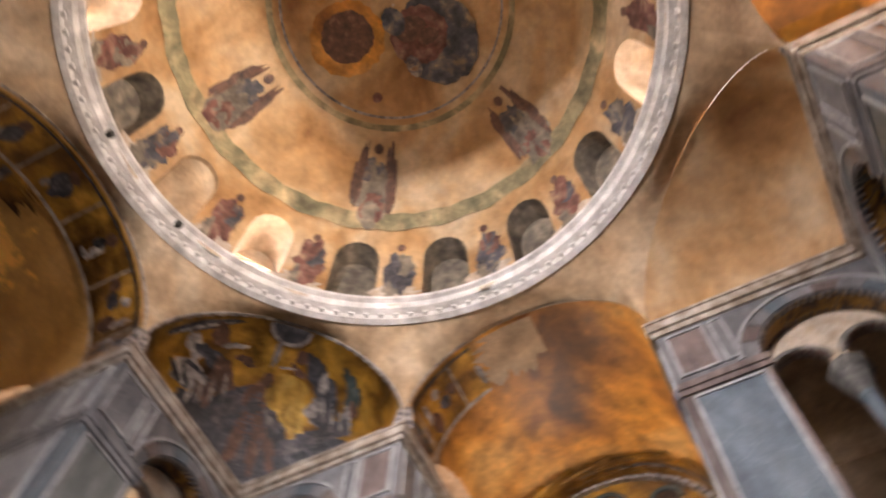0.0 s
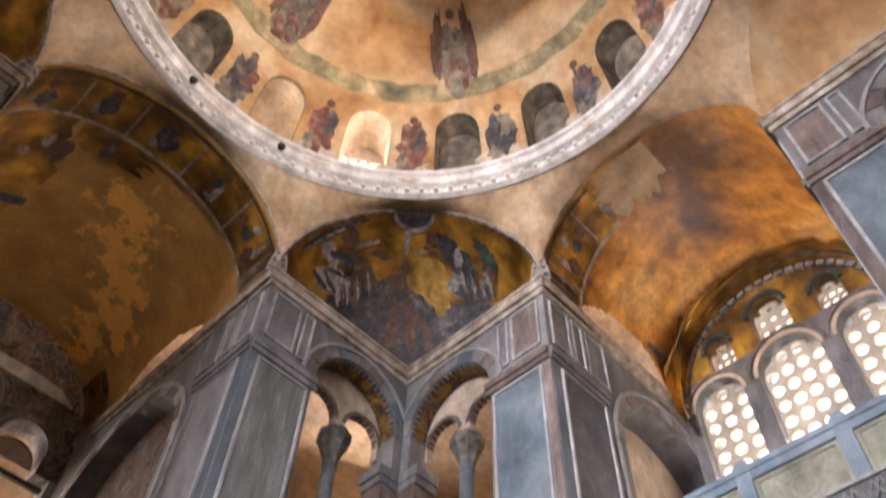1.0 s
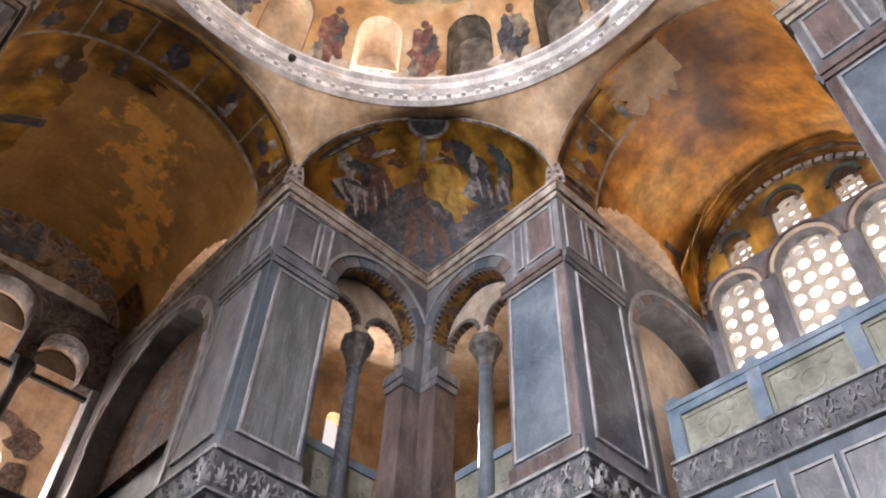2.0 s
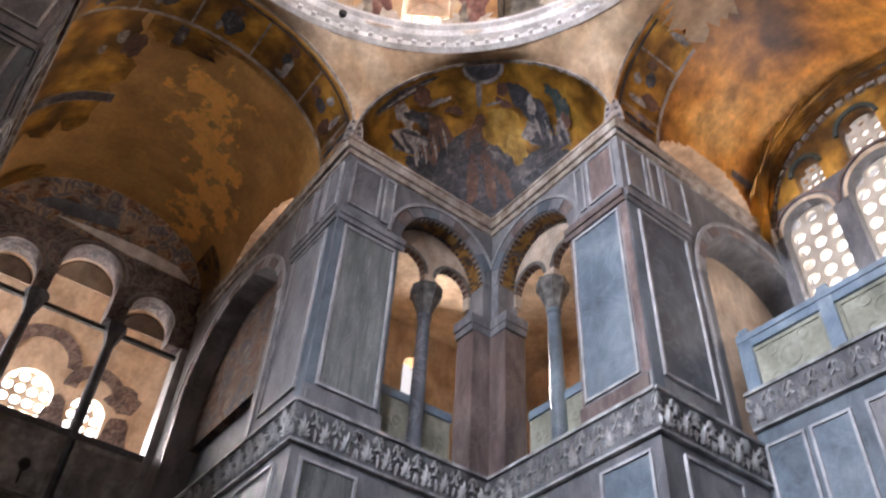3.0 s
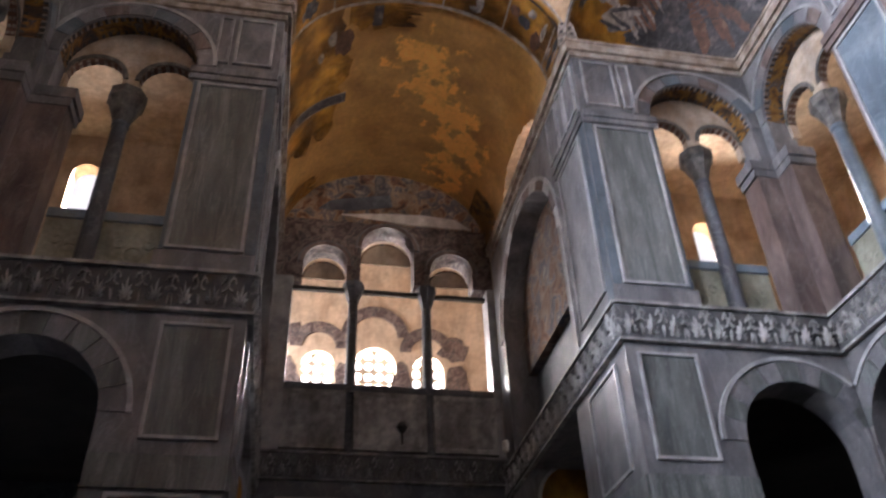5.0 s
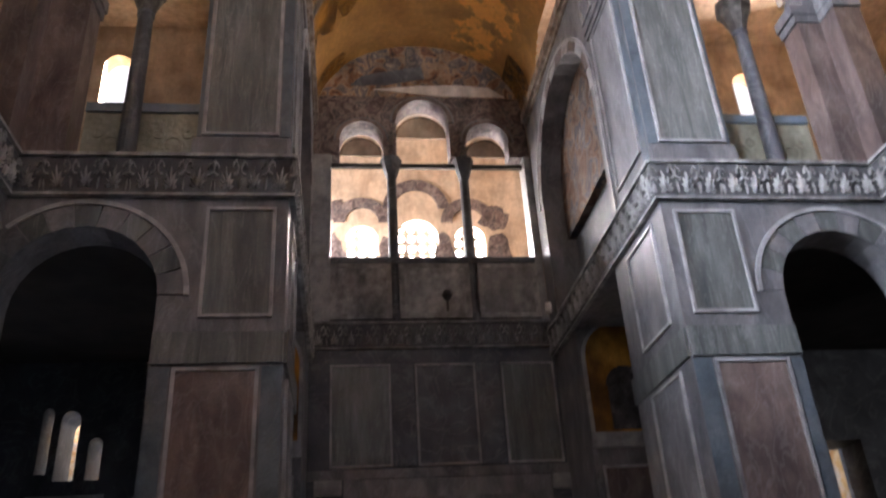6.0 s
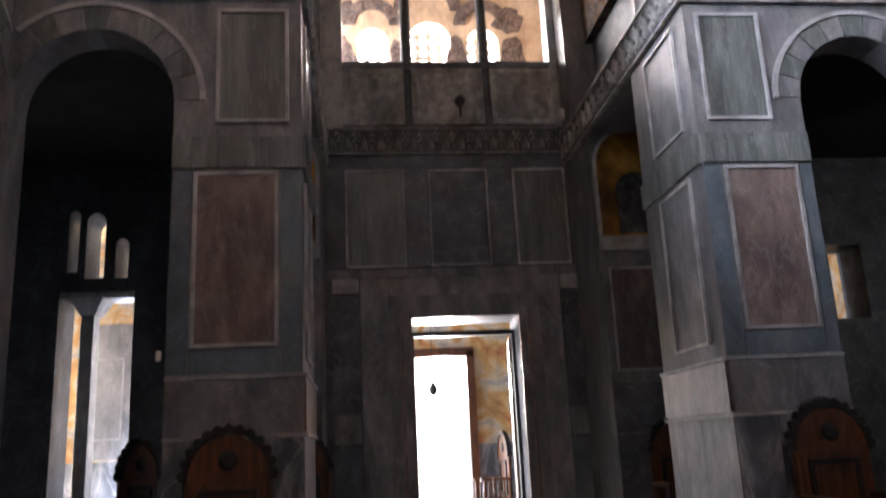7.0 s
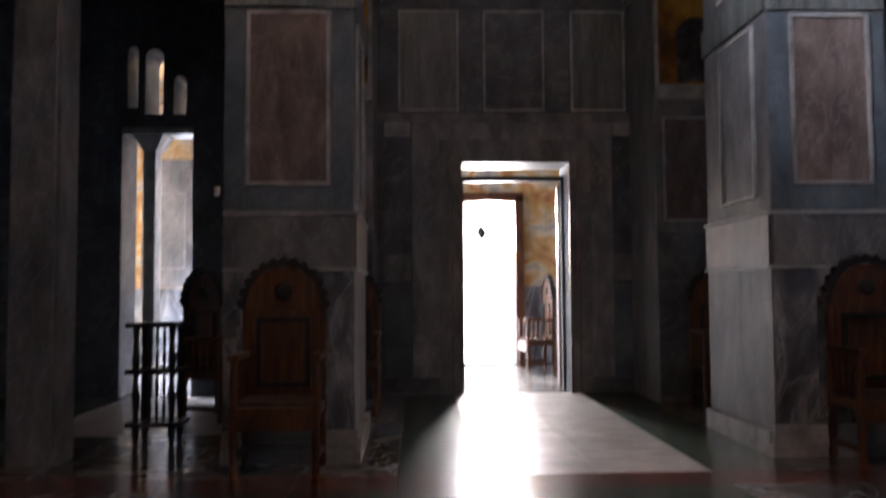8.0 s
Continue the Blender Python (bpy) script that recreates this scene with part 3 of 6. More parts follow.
WALLS = (
    ("wall_west_north", Face(WN, YW, 1, 0, 0, 1), XN - WN, GREEN, PURPLE, GREEN),
    ("wall_north_west", Face(XN, NW_, 0, 1, 1, 0), YW - NW_, BLUE, BLUE, BLUE),
    ("wall_west_south", Face(WS, YW, -1, 0, 0, 1), WS - XS, GREEN, PURPLE, GREEN, 1.22),
    ("wall_south_west", Face(XS, NW_, 0, 1, -1, 0), YW - NW_, GREEN, PURPLE, GREEN),
    ("wall_north_east", Face(XN, NE_, 0, -1, 1, 0), NE_ - YE, BLUE, BLUE, BLUE),
    ("wall_east_north", Face(WN, YE, 1, 0, 0, -1), XN - WN, GREEN, PURPLE, GREEN),
    ("wall_south_east", Face(XS, NE_, 0, -1, -1, 0), NE_ - YE, GREEN, PURPLE, GREEN),
    ("wall_east_south", Face(WS, YE, -1, 0, 0, -1), WS - XS, GREEN, PURPLE, GREEN),
)
for args in WALLS:
    nave_wall(*args)


# ---- sides of the arms ----
def arm_side(name, F, L, upmat, closed=False, core=GREY):
    """The side wall of an arm: u=0 at the nave, L at the arm's end."""
    w = structure(name, "marble-clad side wall of the arm with high gallery arch", "wall")
    bm = bmesh.new()
    F.box(bm, 1.0, 1.7, 0, FRIEZE0, 0, 0.9)
    F.box(bm, 3.7, L, 0, FRIEZE0, 0, 1.4)
    part("lower_wall", bm, core, w)
    bm = bmesh.new()
    h = (L - 1.95) / 2
    am, asp = 1.45 + h, 10.35 - h
    arch_wall(bm, F, 1.0, L, FRIEZE0, CORN0, 0, 0.9, [(am, h, FRIEZE1, asp)])
    part("upper_wall", bm, core, w)
    bm = bmesh.new()
    arch_band(bm, F, am, asp, h + 0.16, h + 0.22, -0.03, 0)
    F.box(bm, am - h - 0.22, am - h - 0.16, 6.64, asp, -0.03, 0)
    part("arch_moulding", bm, WHITE, w)
    for k in range(13):
        bm = bmesh.new()
        arch_band(bm, F, am, asp, h + 0.01, h + 0.16, -0.014, 0, n=2, a0=math.pi * (k + 0.04) / 13, a1=math.pi * (k + 0.96) / 13)
        part("voussoir", bm, (WHITE, PURPLE)[k % 2] if closed else (GREY, PURPLE)[k % 2], w)
    q, e = F.at(3.7, 0), F.n
    J = Face(q.x, q.y, e.x, e.y, F.u.x, F.u.y)
    bm = bmesh.new()
    arch_band(bm, J, 0.62, 5.62, 0.0, 0.56, -0.012, 0)
    J.box(bm, 0.06, 1.18, 4.53, 5.62, -0.012, 0)
    part("lunette_mosaic", bm, GOLD, w)
    bm = bmesh.new()
    arch_band(bm, J, 0.62, 5.2, 0.0, 0.3, -0.03, -0.012, n=12)
    J.box(bm, 0.34, 0.9, 4.56, 5.2, -0.03, -0.012)
    part("lunette_patch", bm, SLATE, w)
    bm = bmesh.new()
    arch_band(bm, J, 0.62, 5.62, 0.56, 0.61, -0.04, 0)
    J.box(bm, 0.01, 0.06, 4.53, 5.62, -0.04, 0)
    part("lunette_moulding", bm, WHITE, w)
    slab(J, 0.0, 1.3, 4.3, 4.52, WHITE, w, -0.06, "ledge")
    panel(J, 0.1, 0.8, 2.56, 4.06, PURPLE, w, border=0.035)
    slab(J, 0.0, 1.3, 1.72, 2.4, DARK, w)
    slab(J, 0.0, 1.3, 0.1, 1.7, DARK, w)
    if not closed:
        bm = bmesh.new()
        F.box(bm, 1.4, L - 0.4, FRIEZE1, CORN0, 0.5, 0.6)
        part("recess_wall", bm, BEIGE, w)
    else:
        bm = bmesh.new()
        F.box(bm, 1.4, L - 0.4, 8.1, CORN0, 0.36, 0.62)
        part("lunette_fresco", bm, OLDFRESCO, w)
        bm = bmesh.new()
        F.box(bm, 1.4, L - 0.4, FRIEZE1, 8.1, 0.5, 0.6)
        part("recess_wall", bm, DARK, w)
    bm = bmesh.new()
    F.box(bm, 0.0, 1.7, 0, 0.22, -0.07, 0)
    part("plinth", bm, WHITE, w)
    slab(F, 0, 0.8, 0.24, 1.78, GREY, w)
    slab(F, 0.8, 1.7, 0.24, 1.78, GREY, w)
    slab(F, 0, 1.7, 1.82, 2.31, PURPLE, w, -0.03)
    for z in (1.78, 2.31):
        bm = bmesh.new()
        F.box(bm, 0.0, 1.72, z, z + 0.035, -0.045, 0)
        part("joint_moulding", bm, WHITE, w)
    panel(F, 0.3, 1.2, 2.5, 4.26, GREY, w)
    slab(F, 0, 1.7, 4.31, 4.63, GREEN, w, -0.035, "string_course")
    panel(F, 0.3, 1.2, 4.78, 6.0, GREY, w)
    frieze(F, -0.06, L, FRIEZE0, FRIEZE1, w)
    panel(F, 0.2, 1.1, 6.9, 9.42, upmat, w)
    slab(F, 0.02, 0.19, 6.66, 9.47, BLUE, w, -0.008)
    bm = bmesh.new()
    F.box(bm, 1.05, L, FRIEZE1, 13.0, 0.9, 0.94)
    part("gallery_face", bm, BEIGE, w)
    bm = bmesh.new()
    F.box(bm, 0, 1.22, 9.48, 9.57, -0.03, 0.0)
    F.box(bm, 0, 1.22, 9.57, 9.68, -0.055, 0.0)
    part("string_course", bm, GREY, w)
    for a, b in ((0.1, 0.5), (0.56, 0.8), (0.86, 1.3)):
        panel(F, a, b, 9.82, 10.7, GREY, w, border=0.035)
    bm = bmesh.new()
    F.box(bm, 0.0, L, CORN0 + 0.003, CORN0 + 0.1, -0.032, 0.0)
    F.box(bm, 0.0, L, CORN0 + 0.1, CORN1 - 0.003, -0.085, 0.0)
    F.box(bm, 1.0, L, CORN0 + 0.003, CORN1 - 0.003, 0.0, 0.9)
    part("cornice", bm, CORNICE, w)
    return w


arm_side("wall_west_arm_north", Face(WN, YW, 0, 1, 1, 0), YWALL - YW, GREY, True)
arm_side("wall_west_arm_south", Face(WS, YW, 0, 1, -1, 0), YWALL - YW, GREY, True)
arm_side("wall_north_arm_west", Face(XN, NW_, 1, 0, 0, 1), 4.6, DARK)
arm_side("wall_north_arm_east", Face(XN, NE_, 1, 0, 0, -1), 4.6, DARK)
# Unseen east and south arms: cores darkened to cut light bounced into the nave.
arm_side("wall_east_arm_north", Face(WN, YE, 0, -1, 1, 0), 5.0, DARK, True, DARK)
arm_side("wall_east_arm_south", Face(WS, YE, 0, -1, -1, 0), 5.0, DARK, True, DARK)
arm_side("wall_south_arm_west", Face(XS, NW_, -1, 0, 0, 1), 4.6, DARK, True, DARK)
arm_side("wall_south_arm_east", Face(XS, NE_, -1, 0, 0, -1), 4.6, DARK, True, DARK)


# ---- vaults of the arms, with a lunette gap at each side ----
def barrel(name, F, w0, w1, L, mat, label, gap=0.62, start=0.0):
    """u across from w0 to w1, running L metres into d."""
    v = structure(name, label, "vault")
    c, h = (w0 + w1) / 2, (w1 - w0) / 2
    n, m = 88, 80
    bm = bmesh.new()
    grid = []
    for j in range(m + 1):
        d = L * j / m
        grid.append([bm.verts.new(F.at(c - h * math.cos(math.pi * i / n), CORN1 - 0.02 + RISE * math.sin(math.pi * i / n), d)) for i in range(n + 1)])
    for j in range(m):
        for i in range(n):
            d, z = L * (j + 0.5) / m, RISE * math.sin(math.pi * (i + 0.5) / n)
            if abs(d - L * 0.52) < 1.15 and z < gap * math.sqrt(max(0, 1 - ((d - L * 0.52) / 1.15) ** 2)):
                continue
            bm.faces.new((grid[j][i], grid[j][i + 1], grid[j + 1][i + 1], grid[j + 1][i]))
    ob = part("vault_shell", bm, mat, v)
    for p in ob.data.polygons:
        p.use_smooth = True
    # the gold band along the front edge
    bm = bmesh.new()
    n, k0 = 40, int(40 * start)
    rows = [[bm.verts.new(F.at(c - (h - 0.03) * math.cos(math.pi * i / n), CORN1 - 0.02 + (RISE - 0.03) * math.sin(math.pi * i / n), d)) for i in range(k0, n + 1)] for d in (0.02, 0.3, 0.6, 0.9)]
    for p, q in zip(rows, rows[1:]):
        for i in range(n - k0):
            bm.faces.new((p[i], p[i + 1], q[i + 1], q[i]))
    part("gold_band", bm, GOLD, v)
    # painted border blocks on the front edge
    bm = bmesh.new()
    k = 46
    for i in range(int(k * start), k):
        a, b = math.pi * (i + 0.3) / k, math.pi * (i + 0.7) / k
        pts = [(c - (h + e) * math.cos(t), CORN1 + (RISE + e) * math.sin(t)) for e, t in ((0.05, a), (0.11, a), (0.11, b), (0.05, b))]
        F.poly(bm, pts, -0.038, 0.0)
    part("border_tesserae", bm, MOSGREY, v)
    bm = bmesh.new()
    for i in range(int(k * start), k):
        a, b = math.pi * i / k, math.pi * (i + 1) / k
        F.poly(bm, [(c - (h + e) * math.cos(t), CORN1 + (RISE + e) * math.sin(t)) for e, t in ((0.01, a), (0.15, a), (0.15, b), (0.01, b))], -0.03, 0.0)
    part("border_strip", bm, PALE, v)
    return v, F, c, h


def vault_patch(v, mat, name, blobs):
    """Plain patches on a vault: (depth, angle, size along, size round) each."""
    vault, F, c, h = v
    rng = random.Random(len(blobs) * 7 + 3)
    for d, a, sd, sa in blobs:
        bm = bmesh.new()
        k = 14
        ring, mid = [], None
        for i in range(k):
            t, r = 2 * math.pi * i / k, rng.uniform(0.75, 1.15)
            dd, aa = d + sd * r * math.cos(t), a + sa * r * math.sin(t)
            ring.append(bm.verts.new(F.at(c - (h - 0.045) * math.cos(aa), CORN1 - 0.02 + (RISE - 0.045) * math.sin(aa), dd)))
        mid = bm.verts.new(F.at(c - (h - 0.05) * math.cos(a), CORN1 - 0.02 + (RISE - 0.05) * math.sin(a), d))
        for i in range(k):
            bm.faces.new((ring[i], ring[(i + 1) % k], mid))
        part(name, bm, mat, vault)


VW = barrel("vault_west", Face(0, YW, 1, 0, 0, 1), WS, WN, YWALL - YW + 0.3, VAULTW, "browned plaster barrel vault with gold mosaic front band", 0.5)
VN = barrel("vault_north", Face(XN, 0, 0, 1, 1, 0), NE_, NW_, 3.8, VAULTN, "orange-stained plaster barrel vault with gold mosaic edge", start=0.66)
VE = barrel("vault_east", Face(0, YE, 1, 0, 0, -1), WS, WN, 5.0, VAULTN, "orange-stained plaster barrel vault", start=0.9)
VS = barrel("vault_south", Face(XS, 0, 0, 1, -1, 0), NE_, NW_, 3.8, VAULTN, "orange-stained plaster barrel vault", start=0.9)


def vault_sheet(v, mat, name, d0, d1, a0, a1, off=0.036, rag=0.0, seed=1, nd=14, na=14):
    """A thin sheet that follows a vault from depth d0 to d1 and angle a0 to a1, with ragged far edges."""
    vault, F, c, h = v
    rng = random.Random(seed)
    wob = [[rng.uniform(-rag, rag) for k in range(nd + 1)], [rng.uniform(-rag, rag) for k in range(na + 1)]]
    bm = bmesh.new()
    g = []
    for j in range(nd + 1):
        g.append([])
        for i in range(na + 1):
            f, e = j / nd, i / na
            d = d0 + (d1 - d0) * f + wob[1][i] * f * (d1 - d0)
            a = a0 + (a1 - a0) * e + wob[0][j] * e * (a1 - a0)
            g[-1].append(bm.verts.new(F.at(c - (h - off) * math.cos(a), CORN1 - 0.02 + (RISE - off) * math.sin(a), d)))
    for j in range(nd):
        for i in range(na):
            bm.faces.new((g[j][i], g[j][i + 1], g[j + 1][i + 1], g[j + 1][i]))
    part(name, bm, mat, vault)


def band_shapes(v, lo):
    """Compartments of the front band: pale dividers, dark and pale patches, rims along both edges."""
    for a in (0.25, 0.8, 1.25, 1.75, 2.3, 2.85):
        if a > lo:
            vault_sheet(v, PALE, "band_divider", 0.1, 0.86, a, a + 0.018, 0.04, nd=2, na=2)
    for d0, d1, mat in ((0.84, 0.9, CORNICE), (0.05, 0.09, SLATE)):
        vault_sheet(v, mat, "band_rim", d0, d1, max(lo, 0.02), math.pi - 0.02, 0.041, nd=1, na=36)
    blobs = {
        "slate": (SLATE, [(0.62, 0.52, 0.17, 0.10), (0.5, 1.03, 0.2, 0.08), (0.5, 1.52, 0.24, 0.10), (0.42, 2.02, 0.12, 0.05), (0.48, 2.5, 0.1, 0.07), (0.62, 2.96, 0.2, 0.03), (0.3, 2.96, 0.16, 0.03)]),
        "umber": (UMBER, [(0.32, 0.52, 0.11, 0.07), (0.26, 1.03, 0.1, 0.06), (0.26, 1.52, 0.1, 0.06), (0.22, 2.04, 0.1, 0.055), (0.4, 2.38, 0.1, 0.05), (0.62, 2.68, 0.2, 0.07), (0.46, 3.06, 0.24, 0.02)]),
        "pale": (PALE, [(0.68, 0.42, 0.1, 0.03), (0.6, 0.95, 0.13, 0.025), (0.66, 1.44, 0.1, 0.03), (0.55, 2.06, 0.2, 0.035), (0.72, 2.03, 0.06, 0.055), (0.26, 2.56, 0.09, 0.05), (0.38, 2.74, 0.2, 0.035), (0.56, 2.9, 0.18, 0.016), (0.36, 3.0, 0.2, 0.012)]),
    }
    for key in ("slate", "umber", "pale"):
        mat, q = blobs[key]
        vault_patch(v, mat, "mosaic_patch", [p for p in q if p[1] > lo])


band_shapes(VW, 0.0)
band_shapes(VN, 2.05)
# what is left of the gold ground on the west vault, with a border strip and a curved rim
vault_sheet(VW, GOLD, "gold_remnant", 0.9, 3.7, 0.02, 0.98, 0.034, 0.1, 4)
vault_sheet(VW, GOLD, "gold_remnant", 0.9, 1.35, 0.98, 1.5, 0.034, 0.25, 8)
vault_sheet(VW, GOLD, "gold_remnant", 4.7, 5.3, 0.02, 0.7, 0.034, 0.15, 5)
vault_sheet(VW, BANDMOSAIC, "gold_remnant", 4.4, 5.3, 2.55, 3.1, 0.034, 0.2, 6)
vault_sheet(VW, MOSGREY, "border_strip", 2.75, 2.95, 0.1, 1.02, 0.042, nd=2)
vault_sheet(VW, PALE, "border_strip", 2.73, 2.75, 0.1, 1.02, 0.043, nd=1)
vault_sheet(VW, PALE, "border_strip", 2.95, 2.97, 0.1, 1.02, 0.043, nd=1)
vault_sheet(VW, MOSGREY, "border_strip", 0.95, 1.35, 1.2, 1.28, 0.042, nd=2, na=3)
vault_patch(VW, PALE, "mosaic_patch", [(1.45, 0.82, 0.16, 0.05), (1.75, 0.7, 0.1, 0.04)])
vault_patch(VW, UMBER, "mosaic_patch", [(1.6, 0.95, 0.3, 0.09)])
# gold ground and tesserae border at the window end of the north vault
vault_sheet(VN, GOLD, "gold_remnant", 3.72, 3.02, 0.02, math.pi - 0.02, 0.034, 0.22, 7, na=40)
vault_sheet(VN, MOSGREY, "border_strip", 3.2, 3.28, 0.05, math.pi - 0.05, 0.042, nd=1, na=40)
vault_sheet(VN, PALE, "border_strip", 3.28, 3.3, 0.05, math.pi - 0.05, 0.043, nd=1, na=40)
vault_sheet(VN, MOSGREY, "border_strip", 3.3, 2.5, 2.72, 2.8, 0.044, nd=3, na=2)
vault_sheet(VN, PLASTER, "bare_patch", 0.05, 0.85, 1.45, 1.98, 0.03, 0.25, 9)


# ---- squinches and the surface under the dome ring ----
RING_R, RING_Z = 4.11, 12.66
OCT = [(WN, YW), (XN, NW_), (XN, NE_), (WN, YE), (WS, YE), (XS, NE_), (XS, NW_), (WS, YW)]


def pendentive():
    w = structure("pendentives", "plain tan plaster between the arches and the dome ring", "ceiling")
    bm = bmesh.new()
    low, high = [], []
    n = 24
    for k in range(8):
        (x0, y0), (x1, y1) = OCT[k], OCT[(k + 1) % 8]
        diag = k % 2 == 0
        for i in range(n):
            t = i / n
            u = -math.cos(math.pi * t)
            f = (u + 1) / 2
            x, y = x0 + (x1 - x0) * f, y0 + (y1 - y0) * f
            rise = RISE if not diag else 1.72
            z = CORN1 + (rise + 0.02) * math.sin(math.pi * t)
            low.append(Vector((x, y, z)))
            a = math.atan2(y - YC, x - XC)
            high.append(Vector((XC + RING_R * math.cos(a), YC + RING_R * math.sin(a), RING_Z + 0.1)))
    m = len(low)
    rows = []
    for s in range(7):
        f = s / 6
        row = []
        wd = int(9 * f)
        for i in range(m):
            a = sum((low[(i + q) % m].z for q in range(-wd, wd + 1)), 0.0) / (2 * wd + 1)
            p = Vector((low[i].x, low[i].y, a)).lerp(high[i], f)
            o = Vector((p.x - XC, p.y - YC, 0)).normalized()
            p += o * (high[i].z - low[i].z) * 0.28 * f * (1 - f)
            row.append(bm.verts.new(p))
        rows.append(row)
    for r0, r1 in zip(rows, rows[1:]):
        for i in range(m):
            j = (i + 1) % m
            bm.faces.new((r0[i], r0[j], r1[j], r1[i]))
    ob = part("pendentive_plaster", bm, PLASTER, w)
    for p in ob.data.polygons:
        p.use_smooth = True


pendentive()


def squinch(name, a, b, corner, label, rich):
    w = structure(name, label, "squinch")
    A, B, C = Vector((*a, CORN1)), Vector((*b, CORN1)), Vector((*corner, CORN1))
    M = (A + B) / 2
    e = (B - A).normalized()
    out = C - M
    out.z = 0
    out.normalize()
    R = (B - A).length / 2
    rise = 1.72

    def at(lon, lat, off=0.0):
        """lon 0..pi from a to b, lat 0 (floor) .. 1 (the arch's edge)."""
        th = lat * math.pi / 2
        x = -math.cos(lon)
        s = math.sin(lon)
        return M + e * (x * (R - off)) + out * (s * math.cos(th) * (R - off)) + Vector((0, 0, s * math.sin(th) * (rise - off)))
    bm = bmesh.new()
    n, m = 32, 14
    g = [[bm.verts.new(at(math.pi * i / n, j / m)) for i in range(n + 1)] for j in range(m + 1)]
    for j in range(m):
        for i in range(n):
            bm.faces.new((g[j][i], g[j][i + 1], g[j + 1][i + 1], g[j + 1][i]))
    bmesh.ops.remove_doubles(bm, verts=bm.verts, dist=0.002)
    ob = part("conch", bm, GOLD if rich else DOMEP, w)
    for p in ob.data.polygons:
        p.use_smooth = True
    if not rich:
        return
    # border of tesserae blocks along the arch
    bm = bmesh.new()
    inn = -out
    k = 34
    for i in range(k):
        p, q = math.pi * (i + 0.3) / k, math.pi * (i + 0.7) / k
        pts = [M + e * (-math.cos(t) * (R + o)) + Vector((0, 0, math.sin(t) * (rise + o))) for o, t in ((0.045, p), (0.1, p), (0.1, q), (0.045, q))]
        prism(bm, [v + inn * 0.05 for v in pts], [v - inn * 0.02 for v in pts])
    part("border_tesserae", bm, MOSGREY, w)
    bm = bmesh.new()
    for i in range(k):
        p, q = math.pi * i / k, math.pi * (i + 1) / k
        pts = [M + e * (-math.cos(t) * (R + o)) + Vector((0, 0, math.sin(t) * (rise + o))) for o, t in ((0.0, p), (0.14, p), (0.14, q), (0.0, q))]
        prism(bm, [v + inn * 0.042 for v in pts], [v - inn * 0.02 for v in pts])
    part("border_strip", bm, PALE, w)
    rng = random.Random(5)

    def blob(nm, mat, lon, lat, sl, st, off, k=18, rough=0.2):
        bm = bmesh.new()
        c = bm.verts.new(at(lon, lat, off + 0.004))
        ring = []
        for i in range(k):
            t, r = 2 * math.pi * i / k, 1 + rng.uniform(-rough, rough)
            ring.append(bm.verts.new(at(lon + sl * r * math.cos(t), min(1.0, max(0.0, lat + st * r * math.sin(t))), off)))
        for i in range(k):
            bm.faces.new((ring[i], ring[(i + 1) % k], c))
        part(nm, bm, mat, w)
    H = math.pi / 2
    P = "mosaic_patch"

    def figure(mat, lon, lat, al, at_, bl, bt, off, rough):
        """A plain patch of tesserae with a ragged outline; a and b are its half axes."""
        bm = bmesh.new()
        k = 30
        c = bm.verts.new(at(lon, min(1.0, max(0.0, lat)), off))
        ph = [rng.uniform(0, 6.28) for q in range(3)]
        wave = []
        for i in range(k):
            t = 2 * math.pi * i / k
            wave.append(1 + rough * (0.6 * math.sin(3 * t + ph[0]) + 0.5 * math.sin(5 * t + ph[1]) + 0.4 * math.sin(8 * t + ph[2])) + rng.uniform(-0.05, 0.05))
        rows = []
        for f in (0.25, 0.5, 0.75, 1.0):
            rows.append([])
            for i in range(k):
                t, r = 2 * math.pi * i / k, wave[i] * f
                rows[-1].append(bm.verts.new(at(lon + r * (al * math.cos(t) + bl * math.sin(t)), min(1.0, max(0.0, lat + r * (at_ * math.cos(t) + bt * math.sin(t)))), off)))
        for i in range(k):
            bm.faces.new((rows[0][i], rows[0][(i + 1) % k], c))
            for p, q in zip(rows, rows[1:]):
                bm.faces.new((p[i], q[i], q[(i + 1) % k], p[(i + 1) % k]))
        part(P, bm, mat, w)
    figure(SLATE, 1.45, 0.39, -0.013, -0.239, -0.370, 0.008, 0.0088, 0.06)
    figure(SLATE, 1.89, 0.31, 0.389, 0.143, 0.071, -0.088, 0.0096, 0.2)
    figure(SLATE, 1.07, 0.34, 0.247, -0.118, -0.078, -0.092, 0.0104, 0.2)
    figure(MOSGREY, 1.97, 0.39, 0.311, 0.105, 0.039, -0.050, 0.0112, 0.25)
    figure(MOSGREY, 1.45, 0.40, -0.013, -0.181, -0.266, 0.008, 0.0120, 0.15)
    figure(SLATE, 1.45, 0.34, -0.006, -0.160, -0.214, 0.004, 0.0128, 0.2)
    figure(UMBER, 1.46, 0.53, 0.019, -0.122, -0.104, -0.008, 0.0136, 0.1)
    figure(UMBER, 1.40, 0.31, -0.013, -0.164, -0.052, 0.000, 0.0144, 0.15)
    figure(UMBER, 1.56, 0.29, 0.026, -0.164, -0.045, -0.004, 0.0152, 0.2)
    figure(MOSGREY, 1.45, 0.52, -0.006, -0.071, -0.052, 0.004, 0.0160, 0.2)
    figure(UMBER, 1.50, 0.67, -0.006, -0.038, -0.045, 0.004, 0.0168, 0.05)
    figure(MOSGREY, 1.63, 0.51, 0.104, -0.071, -0.019, -0.013, 0.0176, 0.2)
